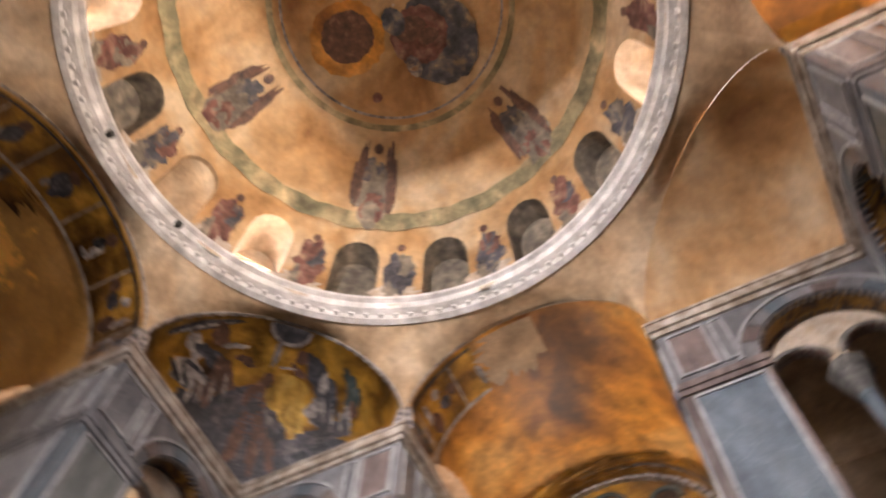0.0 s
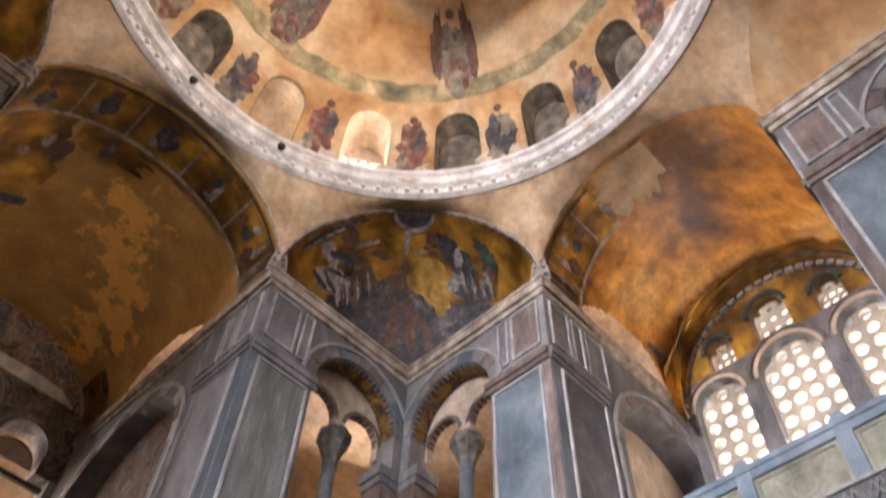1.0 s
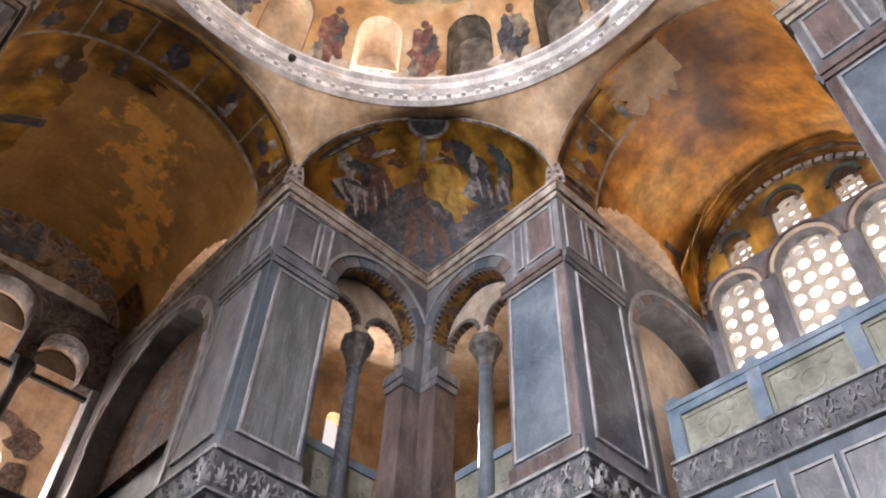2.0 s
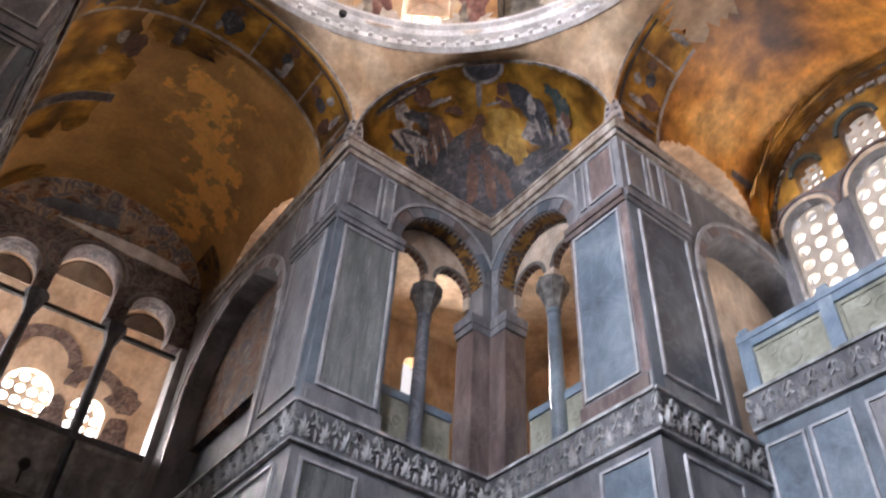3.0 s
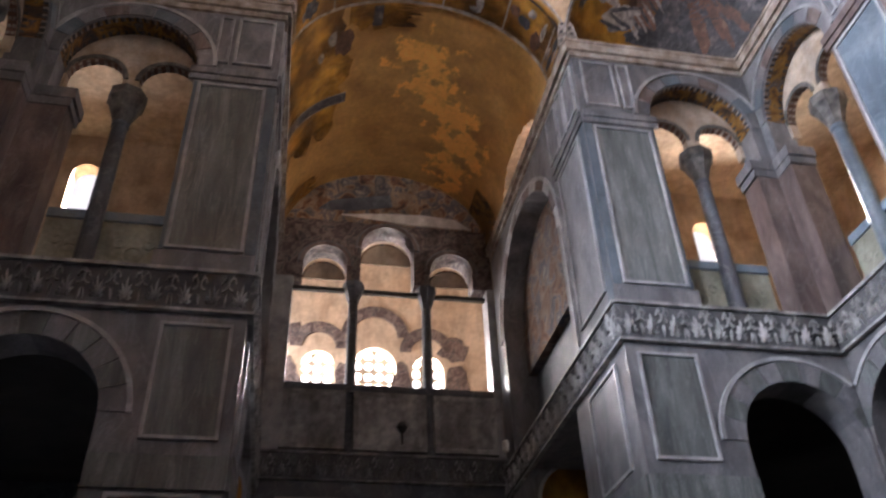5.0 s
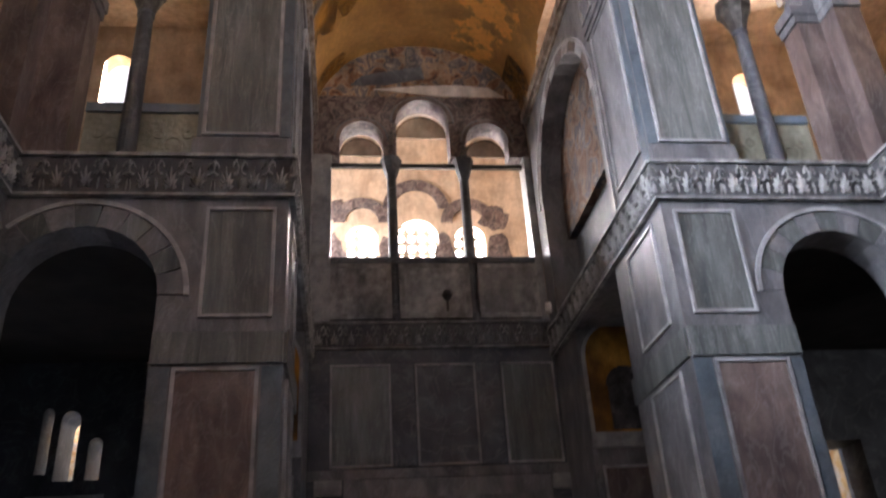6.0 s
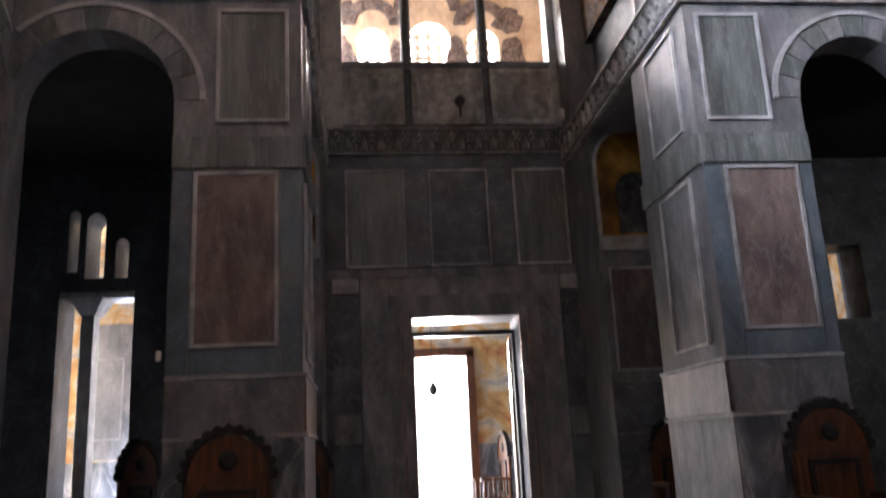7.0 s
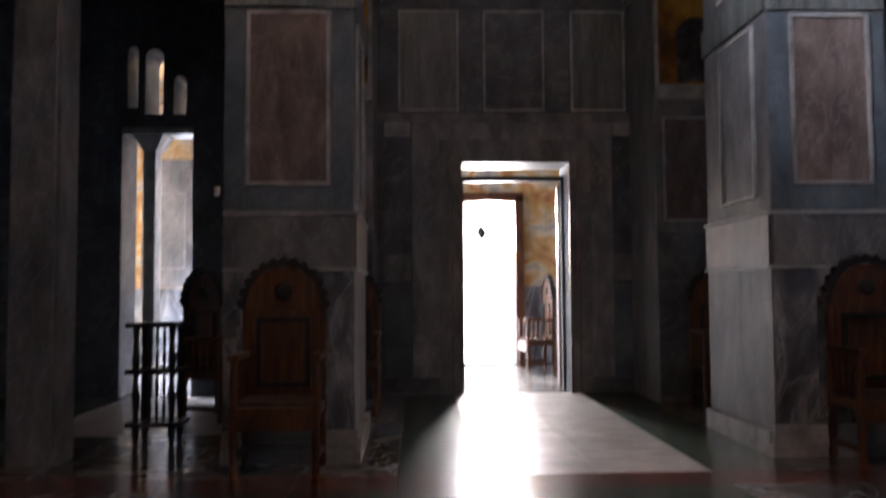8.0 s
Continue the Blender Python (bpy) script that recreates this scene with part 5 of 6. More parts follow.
    # Beige plaster, whitened so that its colour makes up for missing light.
    bm = bmesh.new()
    F.poly(bm, [(-1.05, 11.66), (-0.2, 11.76), (0.6, 11.8), (1.2, 11.75), (1.5, 11.53), (0.3, 11.53)], 0.03, 0.05)
    part("bare_plaster_strip", bm, RINGM, w)
    bm = bmesh.new()
    F.poly(bm, [(-1.5, 11.75), (-1.25, 12.0), (-0.1, 12.25), (-0.05, 11.95), (-0.8, 11.78)], 0.035, 0.05)
    part("dark_fresco_patch", bm, DARK, w)
    return w


west_wall()


# ---- window wall of the north arm ----
def window_wall(name, F, c, h, sill, plates, label):
    w = structure(name, label, "wall")
    # Walls without plates are unseen; their dark core cuts bounced light.
    core = GREY if plates else DARK
    bm = bmesh.new()
    tall = [(c + 1.2, 0.42, 9.0, 10.9), (c, 0.5, 9.0, 10.92), (c - 1.2, 0.42, 9.0, 10.9)]
    arch_wall(bm, F, c - h, c + h, 0, 11.46, 0, 0.4, [(c + 1.2, 0.42, sill, 10.9), (c, 0.5, sill, 10.92), (c - 1.2, 0.42, sill, 10.9)])
    part("masonry", bm, core, w)
    bm = bmesh.new()
    arch_wall(bm, F, c - h, c + h, 11.46, 12.8, 0.02, 0.4, [(c + 0.95, 0.22, 11.5, 11.9), (c, 0.3, 11.5, 12.12), (c - 0.95, 0.22, 11.5, 11.9)])
    part("lunette", bm, GOLD, w)
    for u, r, s, z in tall:
        bm = bmesh.new()
        arch_band(bm, F, u, z, r, r + 0.06, -0.02, 0)
        part("arch_facing", bm, BEIGE, w)
        bm = bmesh.new()
        arch_band(bm, F, u, z, r + 0.1, r + 0.15, -0.03, 0)
        part("arch_moulding", bm, PURPLE, w)
        if plates:
            bm = bmesh.new()
            hole_plate(bm, F, u - r, u + r, 8.6, 9.55, 4 if r > 0.45 else 3, 4, 0.095, 0.2, 0.26)
            hole_plate(bm, F, u - r, u + r, 9.65, z + r, 4 if r > 0.45 else 3, 6, 0.098, 0.2, 0.26)
            F.box(bm, u - r, u + r, 9.55, 9.65, 0.16, 0.3)
            part("pierced_plate", bm, WINPLATE, w)
    if plates:
        for u, r, z in ((c + 0.95, 0.22, 11.9), (c, 0.3, 12.12), (c - 0.95, 0.22, 11.9)):
            bm = bmesh.new()
            hole_plate(bm, F, u - r, u + r, 11.5, z + r, 3, 4, 0.064, 0.2, 0.26)
            part("pierced_plate", bm, WINPLATE, w)
            bm = bmesh.new()
            arch_band(bm, F, u, z, r, r + 0.07, -0.03, 0.02)
            part("arch_moulding", bm, GREENT, w)
    bm = bmesh.new()
    n = 30
    for i in range(n):
        a, b = math.pi * (i + 0.1) / n, math.pi * (i + 0.85) / n
        F.poly(bm, [(c - (h - o) * math.cos(t), CORN1 + (RISE - o) * math.sin(t)) for o, t in ((0.14, a), (0.04, a), (0.04, b), (0.14, b))], -0.06, 0.02)
    part("border_tesserae", bm, PALE, w)
    return w


NC, NH = (NW_ + NE_) / 2, (NW_ - NE_) / 2
window_wall("wall_north_windows", Face(XWIN, 0, 0, 1, 1, 0), NC, NH, 8.6, True, "north wall with pierced stone windows under a gold lunette")
# Unseen sill, raised to keep the south lamp off the lower piers.
window_wall("wall_south_windows", Face(-8.0, 0, 0, 1, -1, 0), NC, NH, 9.45, False, "south wall with arched windows")
window_wall("wall_east_windows", Face(0, -9.0, 1, 0, 0, -1), XC, 2.05, 8.6, False, "east wall with arched windows")


def arm_parapet(name, F, u0, u1):
    """Gallery front across an arm: frieze, slabs below, carved parapet with posts."""
    w = structure(name, "carved stone gallery parapet with blue-grey rail and posts", "parapet")
    bm = bmesh.new()
    arch_wall(bm, F, u0, u1, 0, 6.3, 0, 0.5, [((u0 + u1) / 2, 0.95, 0, 3.6)])
    F.box(bm, u0, u1, 6.3, 7.28, 0, 0.5)
    part("masonry", bm, BLUE, w)
    frieze(F, u0, u1, 6.79, 7.28, w)
    n = 3
    L = (u1 - u0) / n
    for k in range(n):
        a = u0 + k * L
        for b in (a + 0.08, a + L / 2 + 0.03):
            panel(F, b, b + L / 2 - 0.11, 5.35, 6.6, (BLUE, GREY)[k % 2], w)
        bm = bmesh.new()
        F.box(bm, a + 0.08, a + L - 0.08, 7.28, 7.94, 0.1, 0.2)
        part("parapet", bm, GREENSTONE, w)
        bm = bmesh.new()
        for x0, x1, z0, z1 in ((a + 0.09, a + L - 0.09, 7.29, 7.34), (a + 0.09, a + L - 0.09, 7.88, 7.93), (a + 0.09, a + 0.14, 7.34, 7.88), (a + L - 0.14, a + L - 0.09, 7.34, 7.88)):
            F.box(bm, x0, x1, z0, z1, 0.08, 0.1)
        part("slab_border", bm, GREENSTONE, w)
        rosette(F, a + L / 2, 7.61, 0.1, w, GREENSTONE, 0.8)
    for k in range(n + 1):
        bm = bmesh.new()
        u = min(max(u0 + k * L, u0 + 0.09), u1 - 0.09)
        F.box(bm, u - 0.09, u + 0.09, 7.28, 8.17, 0.04, 0.26)
        F.box(bm, u - 0.065, u + 0.065, 8.17, 8.25, 0.07, 0.23)
        part("post", bm, BLUERAIL, w)
    bm = bmesh.new()
    F.box(bm, u0, u1, 7.94, 8.05, 0.05, 0.25)
    F.box(bm, u0, u1, 8.05, 8.13, 0.03, 0.27)
    part("parapet_rail", bm, BLUERAIL, w)


arm_parapet("parapet_north", Face(6.2, 0, 0, 1, 1, 0), NE_, NW_)
arm_parapet("parapet_south", Face(-6.5, 0, 0, 1, -1, 0), NE_, NW_)

def aisle_niche():
    w = structure("aisle_wall", "gold mosaic aisle wall beside pale mottled marble", "wall")
    F = Face(0, 5.2, 1, 0, 0, 1)
    bm = bmesh.new()
    F.box(bm, 5.5, 6.4, 4.4, 6.18, -0.02, 0.4)
    part("gold_ground", bm, BRIGHTGOLD, w)
    bm = bmesh.new()
    F.box(bm, 5.5, 7.4, 0, 4.4, 0, 0.4)
    F.box(bm, 6.42, 7.4, 4.4, 5.5, 0, 0.4)
    part("lower_wall", bm, DARK, w)
    bm = bmesh.new()
    for x0, x1, z0, z1 in ((6.42, 6.9, 5.5, 5.72), (6.5, 7.3, 5.74, 5.9), (6.42, 7.1, 5.92, 6.15), (6.95, 7.4, 5.5, 5.72)):
        F.box(bm, x0, x1, z0, z1, -0.05, 0.3)
    part("marble_block", bm, WINPLATE, w)


aisle_niche()

# ---- outer walls, gallery floors and ceilings of the corner bays ----
def closing():
    w = structure("outer_walls", "plain beige plaster walls of the galleries", "wall")
    bm = bmesh.new()
    for x0, x1 in ((9.6, 9.9), (-10.2, -9.9)):
        if x0 > 0:
            box(bm, x0, x1, -9.6, 15.2, 6.3, 14)
    # Gap in this unseen wall lets the southeast fill lamp through.
    for y0, y1, z0, z1 in ((-7.6, 15.2, 6.3, 14), (-9.6, -7.6, 6.3, 8.7), (-9.6, -7.6, 10.7, 14)):
        box(bm, -10.2, -9.9, y0, y1, z0, z1)
    G = Face(0, 9.6, 1, 0, 0, 1)
    arch_wall(bm, G, -9.9, WS - 0.9, 6.3, 13.2, 0, 0.3, [(-5.8, 0.26, 11.2, 12.05)])
    arch_wall(bm, G, WN + 0.9, 9.6, 6.3, 13.2, 0, 0.3, [(6.55, 0.28, 11.0, 11.95)])
    for x0, x1, z0, z1 in ((-9.9, -2.1, 6.3, 14), (1.9, 9.6, 6.3, 14), (-2.1, 1.9, 6.3, 8.3), (-2.1, 1.9, 11.9, 14)):
        box(bm, x0, x1, -9.7, -9.4, z0, z1)
    part("gallery_wall", bm, BEIGE, w)
    bm = bmesh.new()
    for x0, x1 in ((9.6, 9.9), (-10.2, -9.9)):
        if x0 < 0:
            box(bm, x0, x1, -9.6, 9.6, 0, 6.3)
    # Opening out of view, left for the assumed aisle lamp.
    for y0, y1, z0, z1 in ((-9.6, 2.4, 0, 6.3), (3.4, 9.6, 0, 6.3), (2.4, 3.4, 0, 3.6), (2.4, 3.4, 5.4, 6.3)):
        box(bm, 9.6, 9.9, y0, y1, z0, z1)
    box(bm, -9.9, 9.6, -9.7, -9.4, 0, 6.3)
    # The shade in the aisles comes from this wall colour.
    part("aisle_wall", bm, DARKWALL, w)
    g = structure("gallery_floor", "stone gallery floors of the corner bays", "floor")
    c = structure("ceiling", "plain plaster ceilings of the corner bays", "ceiling")
    bm, bc = bmesh.new(), bmesh.new()
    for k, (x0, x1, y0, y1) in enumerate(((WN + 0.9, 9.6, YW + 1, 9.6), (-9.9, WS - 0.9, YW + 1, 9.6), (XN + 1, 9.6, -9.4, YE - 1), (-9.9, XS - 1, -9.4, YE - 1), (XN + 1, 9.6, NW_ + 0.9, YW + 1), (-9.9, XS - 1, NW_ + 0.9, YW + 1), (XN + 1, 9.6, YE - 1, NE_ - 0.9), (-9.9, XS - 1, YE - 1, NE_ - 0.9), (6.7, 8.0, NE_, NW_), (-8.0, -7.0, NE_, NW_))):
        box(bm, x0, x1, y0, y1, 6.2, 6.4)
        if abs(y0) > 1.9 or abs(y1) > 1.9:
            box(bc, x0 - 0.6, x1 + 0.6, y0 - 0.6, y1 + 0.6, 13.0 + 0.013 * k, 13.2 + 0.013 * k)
    # Undersides seen through the lower arches, their shade put into the colour.
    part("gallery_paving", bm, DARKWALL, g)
    box(bc, -10.2, 9.9, -9.7, 15.2, 18.2, 18.4)
    part("ceiling_plaster", bc, BEIGE, c)


closing()


# ---- west gallery room and narthex ----
def west_rooms():
    w = structure("gallery_room_west", "beige plaster gallery room with bright arched windows", "wall")
    F = Face(0, 14.0, 1, 0, 0, 1)
    bm = bmesh.new()
    wins = [(-1.2, 0.37, 8.8, 10.72), (0.1, 0.5, 8.8, 10.75), (1.35, 0.37, 8.8, 10.72)]
    arch_wall(bm, F, -3.4, 3.2, 6.3, 14, 0, 0.4, wins)
    # South wall split to leave an opening for that unseen lamp.
    for y0, y1, z0, z1 in ((10.3, 11.4, 6.3, 14), (13.4, 14.4, 6.3, 14), (11.4, 13.4, 6.3, 8.5), (11.4, 13.4, 10.9, 14)):
        box(bm, -3.6, -3.4, y0, y1, z0, z1)
    box(bm, 3.2, 3.4, 10.3, 14.4, 6.3, 14)
    box(bm, -3.6, WS, 10.0, 10.3, 6.3, 14)
    box(bm, WN, 3.4, 10.0, 10.3, 6.3, 14)
    part("plaster_wall", bm, BEIGE, w)
    for u, r, s, z in wins:
        bm = bmesh.new()
        hole_plate(bm, F, u - r, u + r, s, z + r, 3 if r < 0.4 else 4, 9, 0.1, 0.2, 0.26)
        part("pierced_plate", bm, WINPLATE, w)
        bm = bmesh.new()
        arch_band(bm, F, u, z + (0.45 if r < 0.4 else 0.8), r + 0.02, r + 0.3, -0.03 - 0.04 * r, 0)
        part("arch_fresco", bm, ARCADE, w)
    rng = random.Random(4)
    for u, z, a, b in ((-0.55, 10.3, 0.26, 0.5), (0.74, 10.3, 0.24, 0.55), (2.0, 10.2, 0.3, 0.7), (-1.9, 10.3, 0.3, 0.6), (2.0, 11.3, 0.4, 0.3), (-1.9, 11.5, 0.4, 0.3)):
        bm = bmesh.new()
        rr = [rng.uniform(0.75, 1.2) for k in range(18)]
        F.poly(bm, [(u + a * q * math.cos(math.pi * k / 9), z + b * q * math.sin(math.pi * k / 9)) for k, q in enumerate(rr)], -0.02, 0)
        part("fresco_fragment", bm, ARCADE, w)
    bm = bmesh.new()
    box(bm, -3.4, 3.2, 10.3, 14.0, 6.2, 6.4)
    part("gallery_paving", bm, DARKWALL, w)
    bm = bmesh.new()
    box(bm, -3.6, 3.4, 9.7, 14.4, 14.0, 14.2)
    part("gallery_ceiling", bm, BEIGE, w)
    n = structure("narthex", "bright frescoed entrance hall with an open outer door", "wall")
    bm = bmesh.new()
    F = Face(0, 14.0, 1, 0, 0, 1)
    for a, b, z0, z1 in ((-8, -1.05, 1.7, 6), (-1.05, 0.55, 3.5, 6), (0.55, 8, 1.7, 6)):
        F.box(bm, a, b, z0, z1, 0, 0.4)
    box(bm, 8, 8.3, 10.3, 14.4, 0, 6)
    box(bm, -8.3, -8, 13.1, 14.4, 0, 6)
    box(bm, -8.3, -8, 10.3, 11.3, 0, 6)
    box(bm, -8.3, -8, 11.3, 13.1, 4.2, 6)
    part("frescoed_wall", bm, NARFRESCO, n)
    bm = bmesh.new()
    F.box(bm, -8, -1.05, 0, 1.7, -0.01, 0.4)
    F.box(bm, 0.55, 8, 0, 1.7, -0.01, 0.4)
    part("dado", bm, DADO, n)
    G = Face(0, 13.96, 1, 0, 0, 1)
    slab(G, -7.25, -6.1, 1.72, 4.4, GREY, n, -0.02)
    panel(G, -7.05, -6.35, 2.1, 3.7, GREEN, n)
    bm = bmesh.new()
    box(bm, -8.3, 8.3, 10.3, 14.4, 5.6, 5.8)
    part("painted_ceiling", bm, NARFRESCO, n)
    bm = bmesh.new()
    F.box(bm, 0.55, 0.72, 0, 3.6, -0.08, 0.1)
    F.box(bm, -1.22, -1.05, 0, 3.6, -0.08, 0.1)
    F.box(bm, -1.22, 0.72, 3.5, 3.68, -0.08, 0.1)
    part("outer_door_frame", bm, WOOD, n)
    W = Face(0, YWALL, 1, 0, 0, 1)
    bm = bmesh.new()
    W.box(bm, -0.84, 0.85, 3.38, 3.46, 0.35, 0.5)
    W.box(bm, -0.84, -0.79, 0.0, 3.38, 0.35, 0.5)
    W.box(bm, 0.8, 0.85, 0.0, 3.38, 0.35, 0.5)
    part("door_casing", bm, BLACKWOOD, n)


NARFRESCO = material("bright_fresco", [(0.3, 0.38, 0.14, 0.06), (0.45, 0.58, 0.36, 0.14), (0.55, 0.62, 0.52, 0.38), (0.7, 0.3, 0.3, 0.32)], 1.8, 0.8, distort=1.0)
west_rooms()


# ---- bright sky outside the windows and doors, lit walls beyond the galleries ----
def daylight(strength):
    m = bpy.data.materials.new("bright_sky_and_wall")
    m.use_nodes = True
    n = m.node_tree.nodes
    n.remove(n["Principled BSDF"])
    e = n.new("ShaderNodeEmission")
    e.inputs[0].default_value, e.inputs[1].default_value = (1.0, 0.97, 0.93, 1), strength
    m.node_tree.links.new(e.outputs[0], n["Material Output"].inputs[0])
    return m


SKYGLOW, DOORGLOW, PALEGLOW = daylight(2.2), daylight(6.0), daylight(0.95)


def backdrop(F, u0, u1, z0, z1, mat=SKYGLOW):
    bm = bmesh.new()
    F.box(bm, u0, u1, z0, z1, 0, 0.02)
    ob = part("backdrop", bm, mat)
    tagged(ob, "plain bright sky and lit-wall glow outside the openings", "sky", kind="structure")


backdrop(Face(8.9, 0, 0, 1, 1, 0), -2.2, 2.3, 8.3, 13.2)
backdrop(Face(0, 15.0, 1, 0, 0, 1), -2.6, 2.6, 8.4, 12.2, DOORGLOW)
backdrop(Face(0, 15.1, 1, 0, 0, 1), -2.6, 2.2, 0.0, 4.6, DOORGLOW)
# These two glows stand in for lit walls behind the corner gallery windows.
backdrop(Face(0, 10.5, 1, 0, 0, 1), -6.6, -5.2, 10.6, 13.0, PALEGLOW)
backdrop(Face(0, 10.5, 1, 0, 0, 1), 5.9, 7.3, 10.6, 13.0, PALEGLOW)
for k in LIT:
    a = WINANGLE + 2 * math.pi * k / 16
    backdrop(Face(XC + 5.3 * math.cos(a), YC + 5.3 * math.sin(a), -math.sin(a), math.cos(a), math.cos(a), math.sin(a)), -0.6, 0.6, 12.9, 15.0)


# ---- floor ----
def floor():
    f = structure("floor", "polished grey marble floor with red and green bands", "floor")
    bm = bmesh.new()
    box(bm, -60, 60, -60, 60, -0.3, -0.012)
    part("floor_bed", bm, DARKWALL, f)
    rng = random.Random(2)
    rows = [(-1.0, 0.2), (0.2, 1.4), (1.4, 2.5), (2.5, 3.45), (3.45, 3.9), (3.9, 4.9), (4.9, 6.1), (6.1, 7.3), (7.3, 8.5), (8.5, 9.6), (9.6, 10.8), (10.8, 12.0), (12.0, 13.1), (13.1, 14.0)]
    cols = [-6.0, -4.9, -3.7, -2.6, -1.75, -1.0, 0.0, 1.0, 1.75, 2.6, 3.8, 5.0, 6.5]
    for y0, y1 in rows:
        for k, (x0, x1) in enumerate(zip(cols, cols[1:])):
            if y1 - y0 < 0.5:
                m = FLOORR
            elif 3.9 <= y0 < 9.6:
                # Middle strip is pale marble; columns k < 3 have the opening's light put into colour.
                m = FLOORP if -1.0 <= x0 < 1.0 or (k < 3 and y0 > 6.0) else FLOORG if k in (4, 7) else FLOORM
            elif y0 < 3.0:
                m = FLOORG if rng.random() < 0.45 else FLOORM if rng.random() < 0.7 else FLOORP
            else:
                m = FLOORM
            bm = bmesh.new()
            z = rng.uniform(-0.003, 0.0)
            box(bm, x0 + 0.004, x1 - 0.004, y0 + 0.004, y1 - 0.004, -0.1, z)
            part("floor_slab", bm, m, f)
    bm = bmesh.new()
    box(bm, -10, -6.0, -10, 14, -0.1, -0.001)
    box(bm, 6.5, 10, -10, 14, -0.1, -0.001)
    box(bm, -6, 6.5, -10, -1.0, -0.1, -0.001)
    part("floor_rest", bm, FLOORM, f)


floor()


# ---- carved armchairs ----
def armchair(wood):
    ch = new("armchair")
    tagged(ch, "tall carved brown wooden armchair with arched crest", "chair", "chairs along the piers")
    W, D = 0.38, 0.52
    bm = bmesh.new()
    box(bm, -W + 0.05, W - 0.05, 0.0, 0.06, 0.6, 1.42)
    part("backrest", bm, wood, ch)
    bm = bmesh.new()
    pts = [(-W, 1.42)] + [((W - 0.02 * (k % 2)) * -math.cos(math.pi * k / 14), 1.42 + (0.42 - 0.03 * (k % 2)) * math.sin(math.pi * k / 14)) for k in range(1, 14)] + [(W, 1.42)]
    prism(bm, [(x, 0.0, z) for x, z in pts], [(x, 0.06, z) for x, z in pts])
    part("crest", bm, wood, ch)
    leaf = None
    for k in range(13):
        a = math.pi * (k + 0.5) / 13
        m = pose(-math.cos(a) * W, 0.02, 1.43 + 0.43 * math.sin(a), 0, math.degrees(a) - 90, 0)
        if leaf is None:
            bm = bmesh.new()
            prism(bm, [(-0.06, -0.04, -0.03), (0.06, -0.04, -0.03), (0.045, -0.04, 0.03), (0, -0.04, 0.06), (-0.045, -0.04, 0.03)], [(-0.06, 0.05, -0.03), (0.06, 0.05, -0.03), (0.045, 0.05, 0.03), (0, 0.05, 0.06), (-0.045, 0.05, 0.03)])
            leaf = part("crest_leaf", bm, BLACKWOOD, ch)
            leaf.matrix_basis = m
        else:
            share("crest_leaf", leaf, ch, m)
    bm = bmesh.new()
    lathe(bm, 0, 0, [(0.085, -0.02), (0.085, 0.02), (0.05, 0.035)], 14)
    bmesh.ops.rotate(bm, verts=bm.verts, matrix=Matrix.Rotation(math.pi / 2, 3, "X"))
    bmesh.ops.translate(bm, verts=bm.verts, vec=(0, -0.0, 1.6))
    part("rosette", bm, BLACKWOOD, ch)
    for z0, z1, inset in ((0.72, 1.36, 0.0),):
        bm = bmesh.new()
        for a, b, c, d in ((-0.25, 0.25, z0, z0 + 0.05), (-0.25, 0.25, z1 - 0.05, z1), (-0.25, -0.2, z0, z1), (0.2, 0.25, z0, z1)):
            box(bm, a, b, -0.025, 0.0, c, d)
        part("back_moulding", bm, BLACKWOOD, ch)
    bm = bmesh.new()
    box(bm, -W, W, -D, 0.04, 0.52, 0.6)
    part("seat", bm, wood, ch)
    bm = bmesh.new()
    box(bm, -W + 0.06, W - 0.06, -D + 0.03, -0.01, 0.6, 0.645)
    part("cushion", bm, CUSHION, ch)
    bm = bmesh.new()
    box(bm, -W, W, -D, -D + 0.03, 0.4, 0.52)
    part("apron", bm, wood, ch)
    for sx in (-1, 1):
        for y, top in ((-D + 0.04, 1.0), (0.03, 1.46)):
            bm = bmesh.new()
            lathe(bm, sx * (W - 0.03), y, [(0.035, 0), (0.04, 0.08), (0.028, 0.12), (0.042, 0.3), (0.028, 0.44), (0.045, 0.5), (0.045, 0.6), (0.026, 0.66), (0.042, 0.8), (0.026, 0.94), (0.035, top)], 10)
            part("leg", bm, wood, ch)
        bm = bmesh.new()
        box(bm, sx * (W - 0.03) - 0.045, sx * (W - 0.03) + 0.045, -D - 0.03, 0.03, 1.0, 1.05)
        part("armrest", bm, wood, ch)
        bm = bmesh.new()
        box(bm, sx * (W - 0.03) - 0.02, sx * (W - 0.03) + 0.02, -D + 0.04, 0.03, 0.14, 0.19)
        part("stretcher", bm, wood, ch)
        for k in range(4):
            bm = bmesh.new()
            y = -D + 0.12 + 0.1 * k
            lathe(bm, sx * (W - 0.03), y, [(0.012, 0.6), (0.02, 0.7), (0.012, 0.8), (0.02, 0.9), (0.012, 1.0)], 6)
            part("spindle", bm, wood, ch)
    return ch


chair = armchair(WOOD)
chair.matrix_basis = pose(-2.8, 4.36, 0)
for x, y, rz in ((2.68, 4.36, 0), (2.65, 8.12, 0), (-2.45, 8.12, 0), (-4.3, 7.4, 70), (1.08, 13.2, -85)):
    copy_thing(chair, pose(x, y, 0, 0, 0, rz))


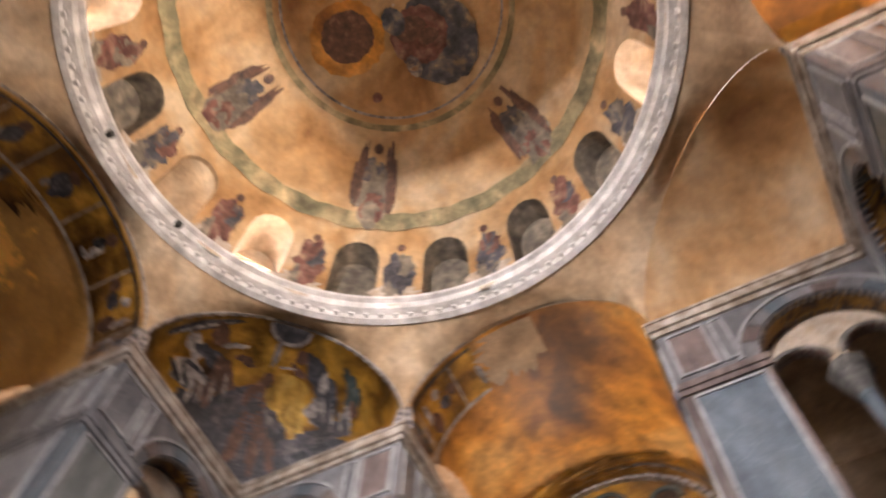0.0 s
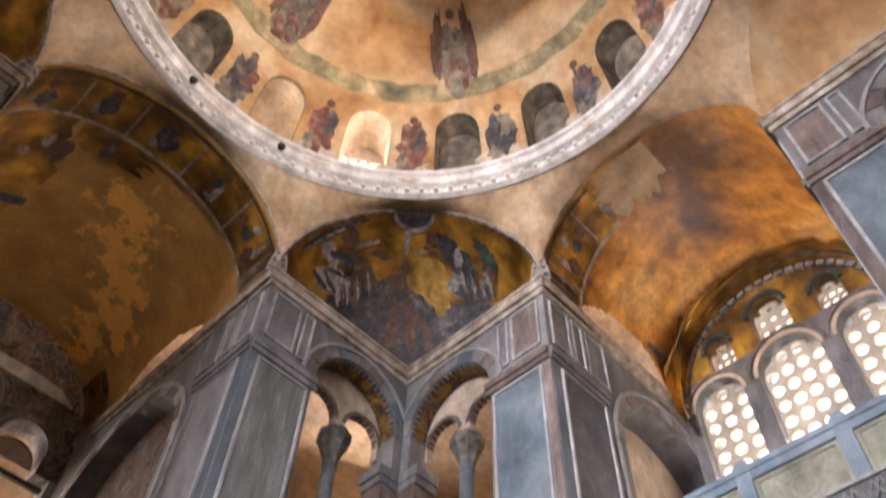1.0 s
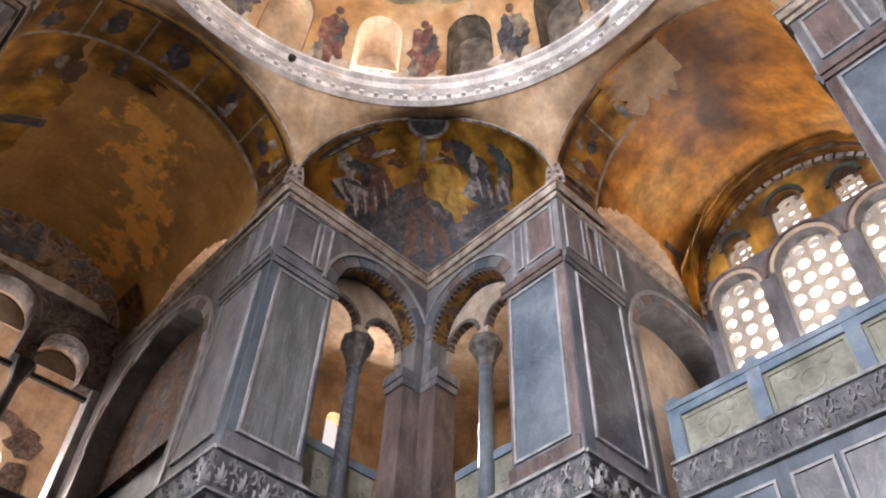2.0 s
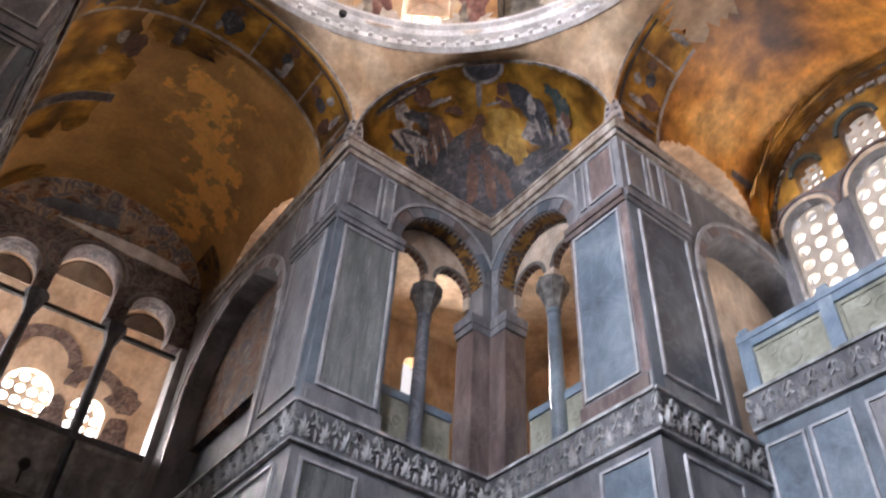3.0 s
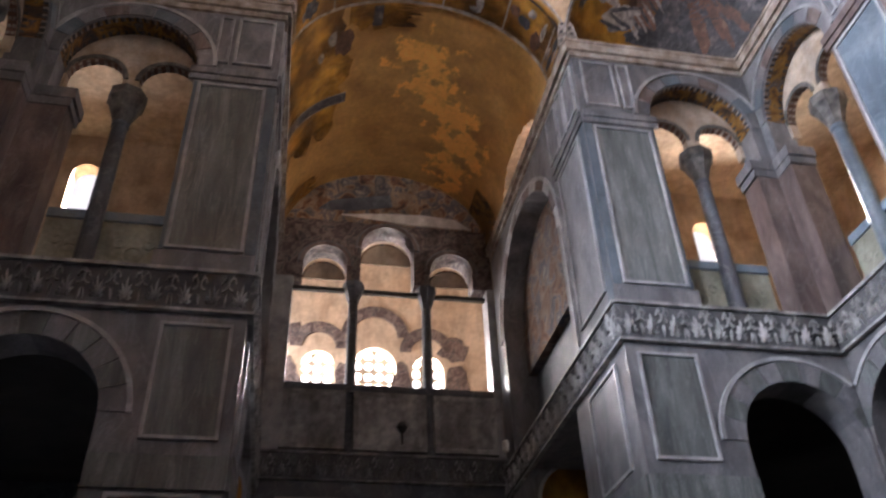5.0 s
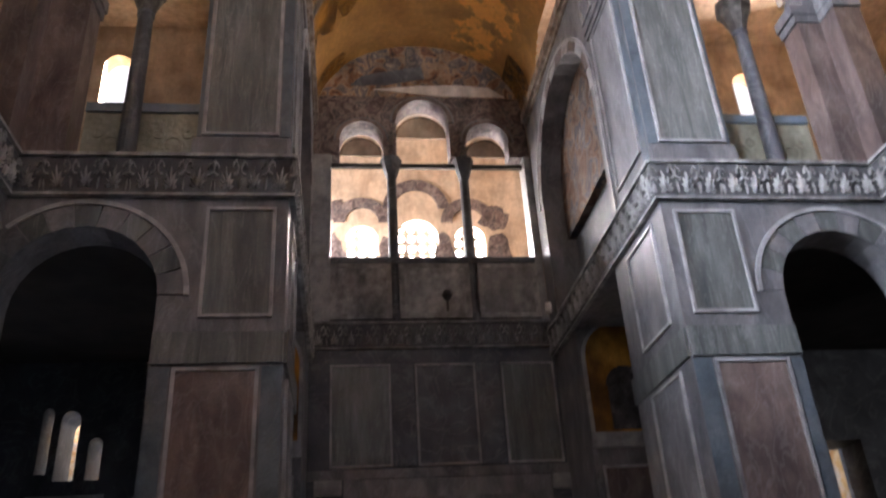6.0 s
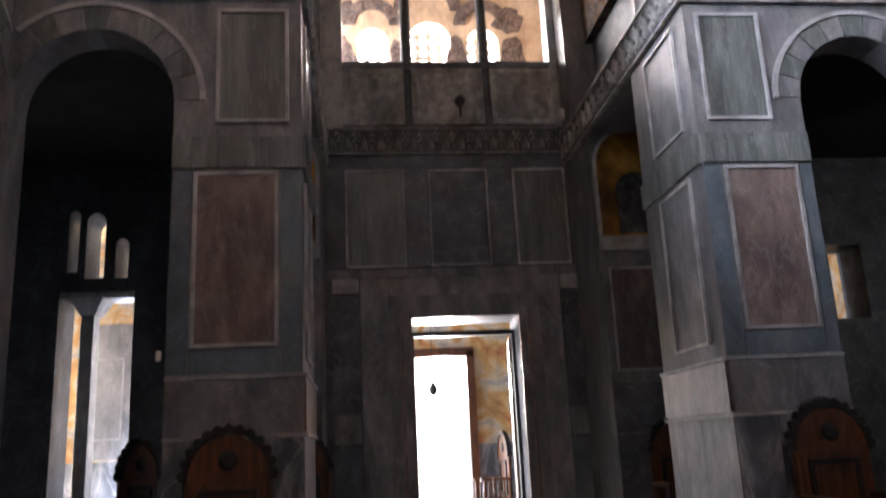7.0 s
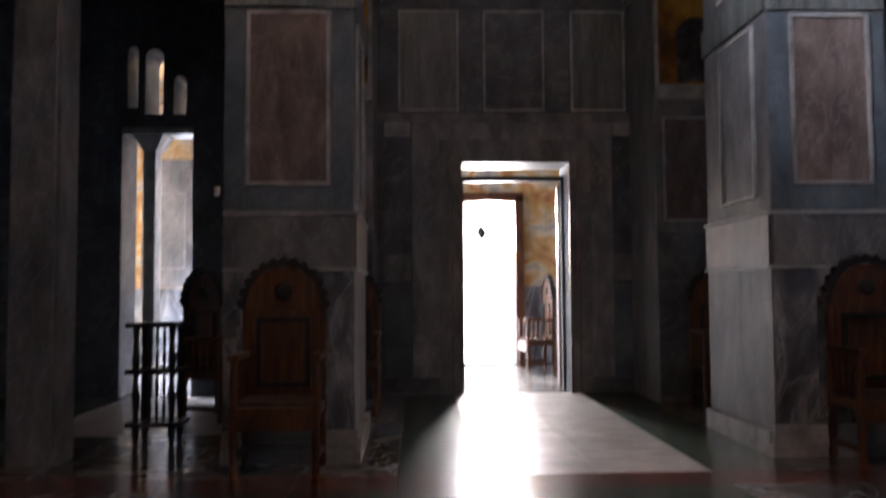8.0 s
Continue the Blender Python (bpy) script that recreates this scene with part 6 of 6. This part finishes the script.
# Shelf stand put where a dark turned armchair is taken to be.
def turned_stand():
    st = tagged(new("shelf_stand"), "black turned-wood stand with three shelves in place of an armchair", "stand")
    for sx in (-1, 1):
        for sy in (-1, 1):
            bm = bmesh.new()
            lathe(bm, sx * 0.2, sy * 0.16, [(0.04, 0), (0.045, 0.1), (0.028, 0.2), (0.048, 0.3), (0.03, 0.42), (0.048, 0.6), (0.028, 0.72), (0.048, 0.9), (0.03, 1.05), (0.045, 1.16)], 10)
            part("post", bm, BLACKWOOD, st)
    for z in (0.35, 0.78, 1.16):
        bm = bmesh.new()
        box(bm, -0.3, 0.3, -0.24, 0.24, z, z + 0.04)
        part("shelf", bm, BLACKWOOD, st)
    for z0, z1 in ((0.39, 0.78), (0.82, 1.16)):
        for k in range(4):
            bm = bmesh.new()
            h = z1 - z0
            lathe(bm, -0.12 + 0.08 * k, -0.18, [(0.012, z0), (0.024, z0 + h * 0.3), (0.012, z0 + h * 0.5), (0.024, z0 + h * 0.7), (0.012, z1)], 6)
            part("spindle", bm, BLACKWOOD, st)
    return st


def door_leaf():
    """A tall panelled door leaf, hinged at x = 0."""
    dl = tagged(new("door_leaf"), "tall panelled wooden door leaf standing open", "door")
    bm = bmesh.new()
    box(bm, 0, 0.78, -0.03, 0.03, 0.02, 3.34)
    part("board", bm, WOOD, dl)
    for z0, z1 in ((0.15, 0.9), (1.0, 1.75), (1.85, 2.5), (2.6, 3.22)):
        bm = bmesh.new()
        for x0, x1, a, b in ((0.1, 0.68, z0, z0 + 0.05), (0.1, 0.68, z1 - 0.05, z1), (0.1, 0.15, z0, z1), (0.63, 0.68, z0, z1)):
            box(bm, x0, x1, -0.05, -0.03, a, b)
        part("panel_moulding", bm, WOOD, dl)
    bm = bmesh.new()
    box(bm, 0.68, 0.73, -0.09, -0.03, 1.1, 1.2)
    part("handle", bm, IRON, dl)
    return dl


door_leaf().matrix_basis = pose(0.8, YWALL + 0.52, 0, 0, 0, 82)

turned_stand().matrix_basis = pose(-3.95, 4.4, 0) @ Matrix.Diagonal((0.8, 0.8, 1.1, 1))


# ---- small fittings ----
def spotlight(m):
    sp = tagged(new("spotlight"), "small white wall spotlight on a bracket", "lamp", "wall spotlights")
    bm = bmesh.new()
    box(bm, -0.015, 0.015, -0.12, 0.0, -0.015, 0.015)
    part("bracket", bm, IRON, sp)
    bm = bmesh.new()
    lathe(bm, 0, -0.14, [(0.03, -0.1), (0.05, -0.09), (0.06, 0.04), (0.045, 0.08)], 12)
    part("housing", bm, RINGM, sp)
    sp.matrix_basis = m
    return sp


spot = spotlight(pose(1.78, 9.5, 6.95))
copy_thing(spot, pose(-3.46, 4.6, 2.55) @ Matrix.Diagonal((0.5, 0.5, 0.5, 1)))


def hanging_lamp(name, x, y, z, top, label):
    lp = tagged(new(name), label, "lamp")
    bm = bmesh.new()
    lathe(bm, 0, 0, [(0.006, 0.12), (0.006, top - z)], 6)
    part("chain", bm, IRON, lp)
    bm = bmesh.new()
    lathe(bm, 0, 0, [(0.02, -0.14), (0.07, -0.08), (0.09, 0.0), (0.05, 0.06), (0.03, 0.12)], 12)
    part("bowl", bm, IRON, lp)
    lp.matrix_basis = pose(x, y, z)


hanging_lamp("hanging_lamp", -0.28, 12.6, 2.75, 5.6, "small dark hanging oil lamp on a chain")


def wall_lamp():
    lp = tagged(new("wall_lamp"), "small dark bracket lamp fixed to the parapet", "lamp")
    bm = bmesh.new()
    box(bm, -0.02, 0.02, -0.1, 0.0, -0.2, 0.0)
    part("arm", bm, IRON, lp)
    bm = bmesh.new()
    lathe(bm, 0, -0.1, [(0.04, 0.0), (0.09, 0.08), (0.06, 0.16)], 10)
    part("head", bm, IRON, lp)
    lp.matrix_basis = pose(0.12, 9.68, 7.2)


wall_lamp()
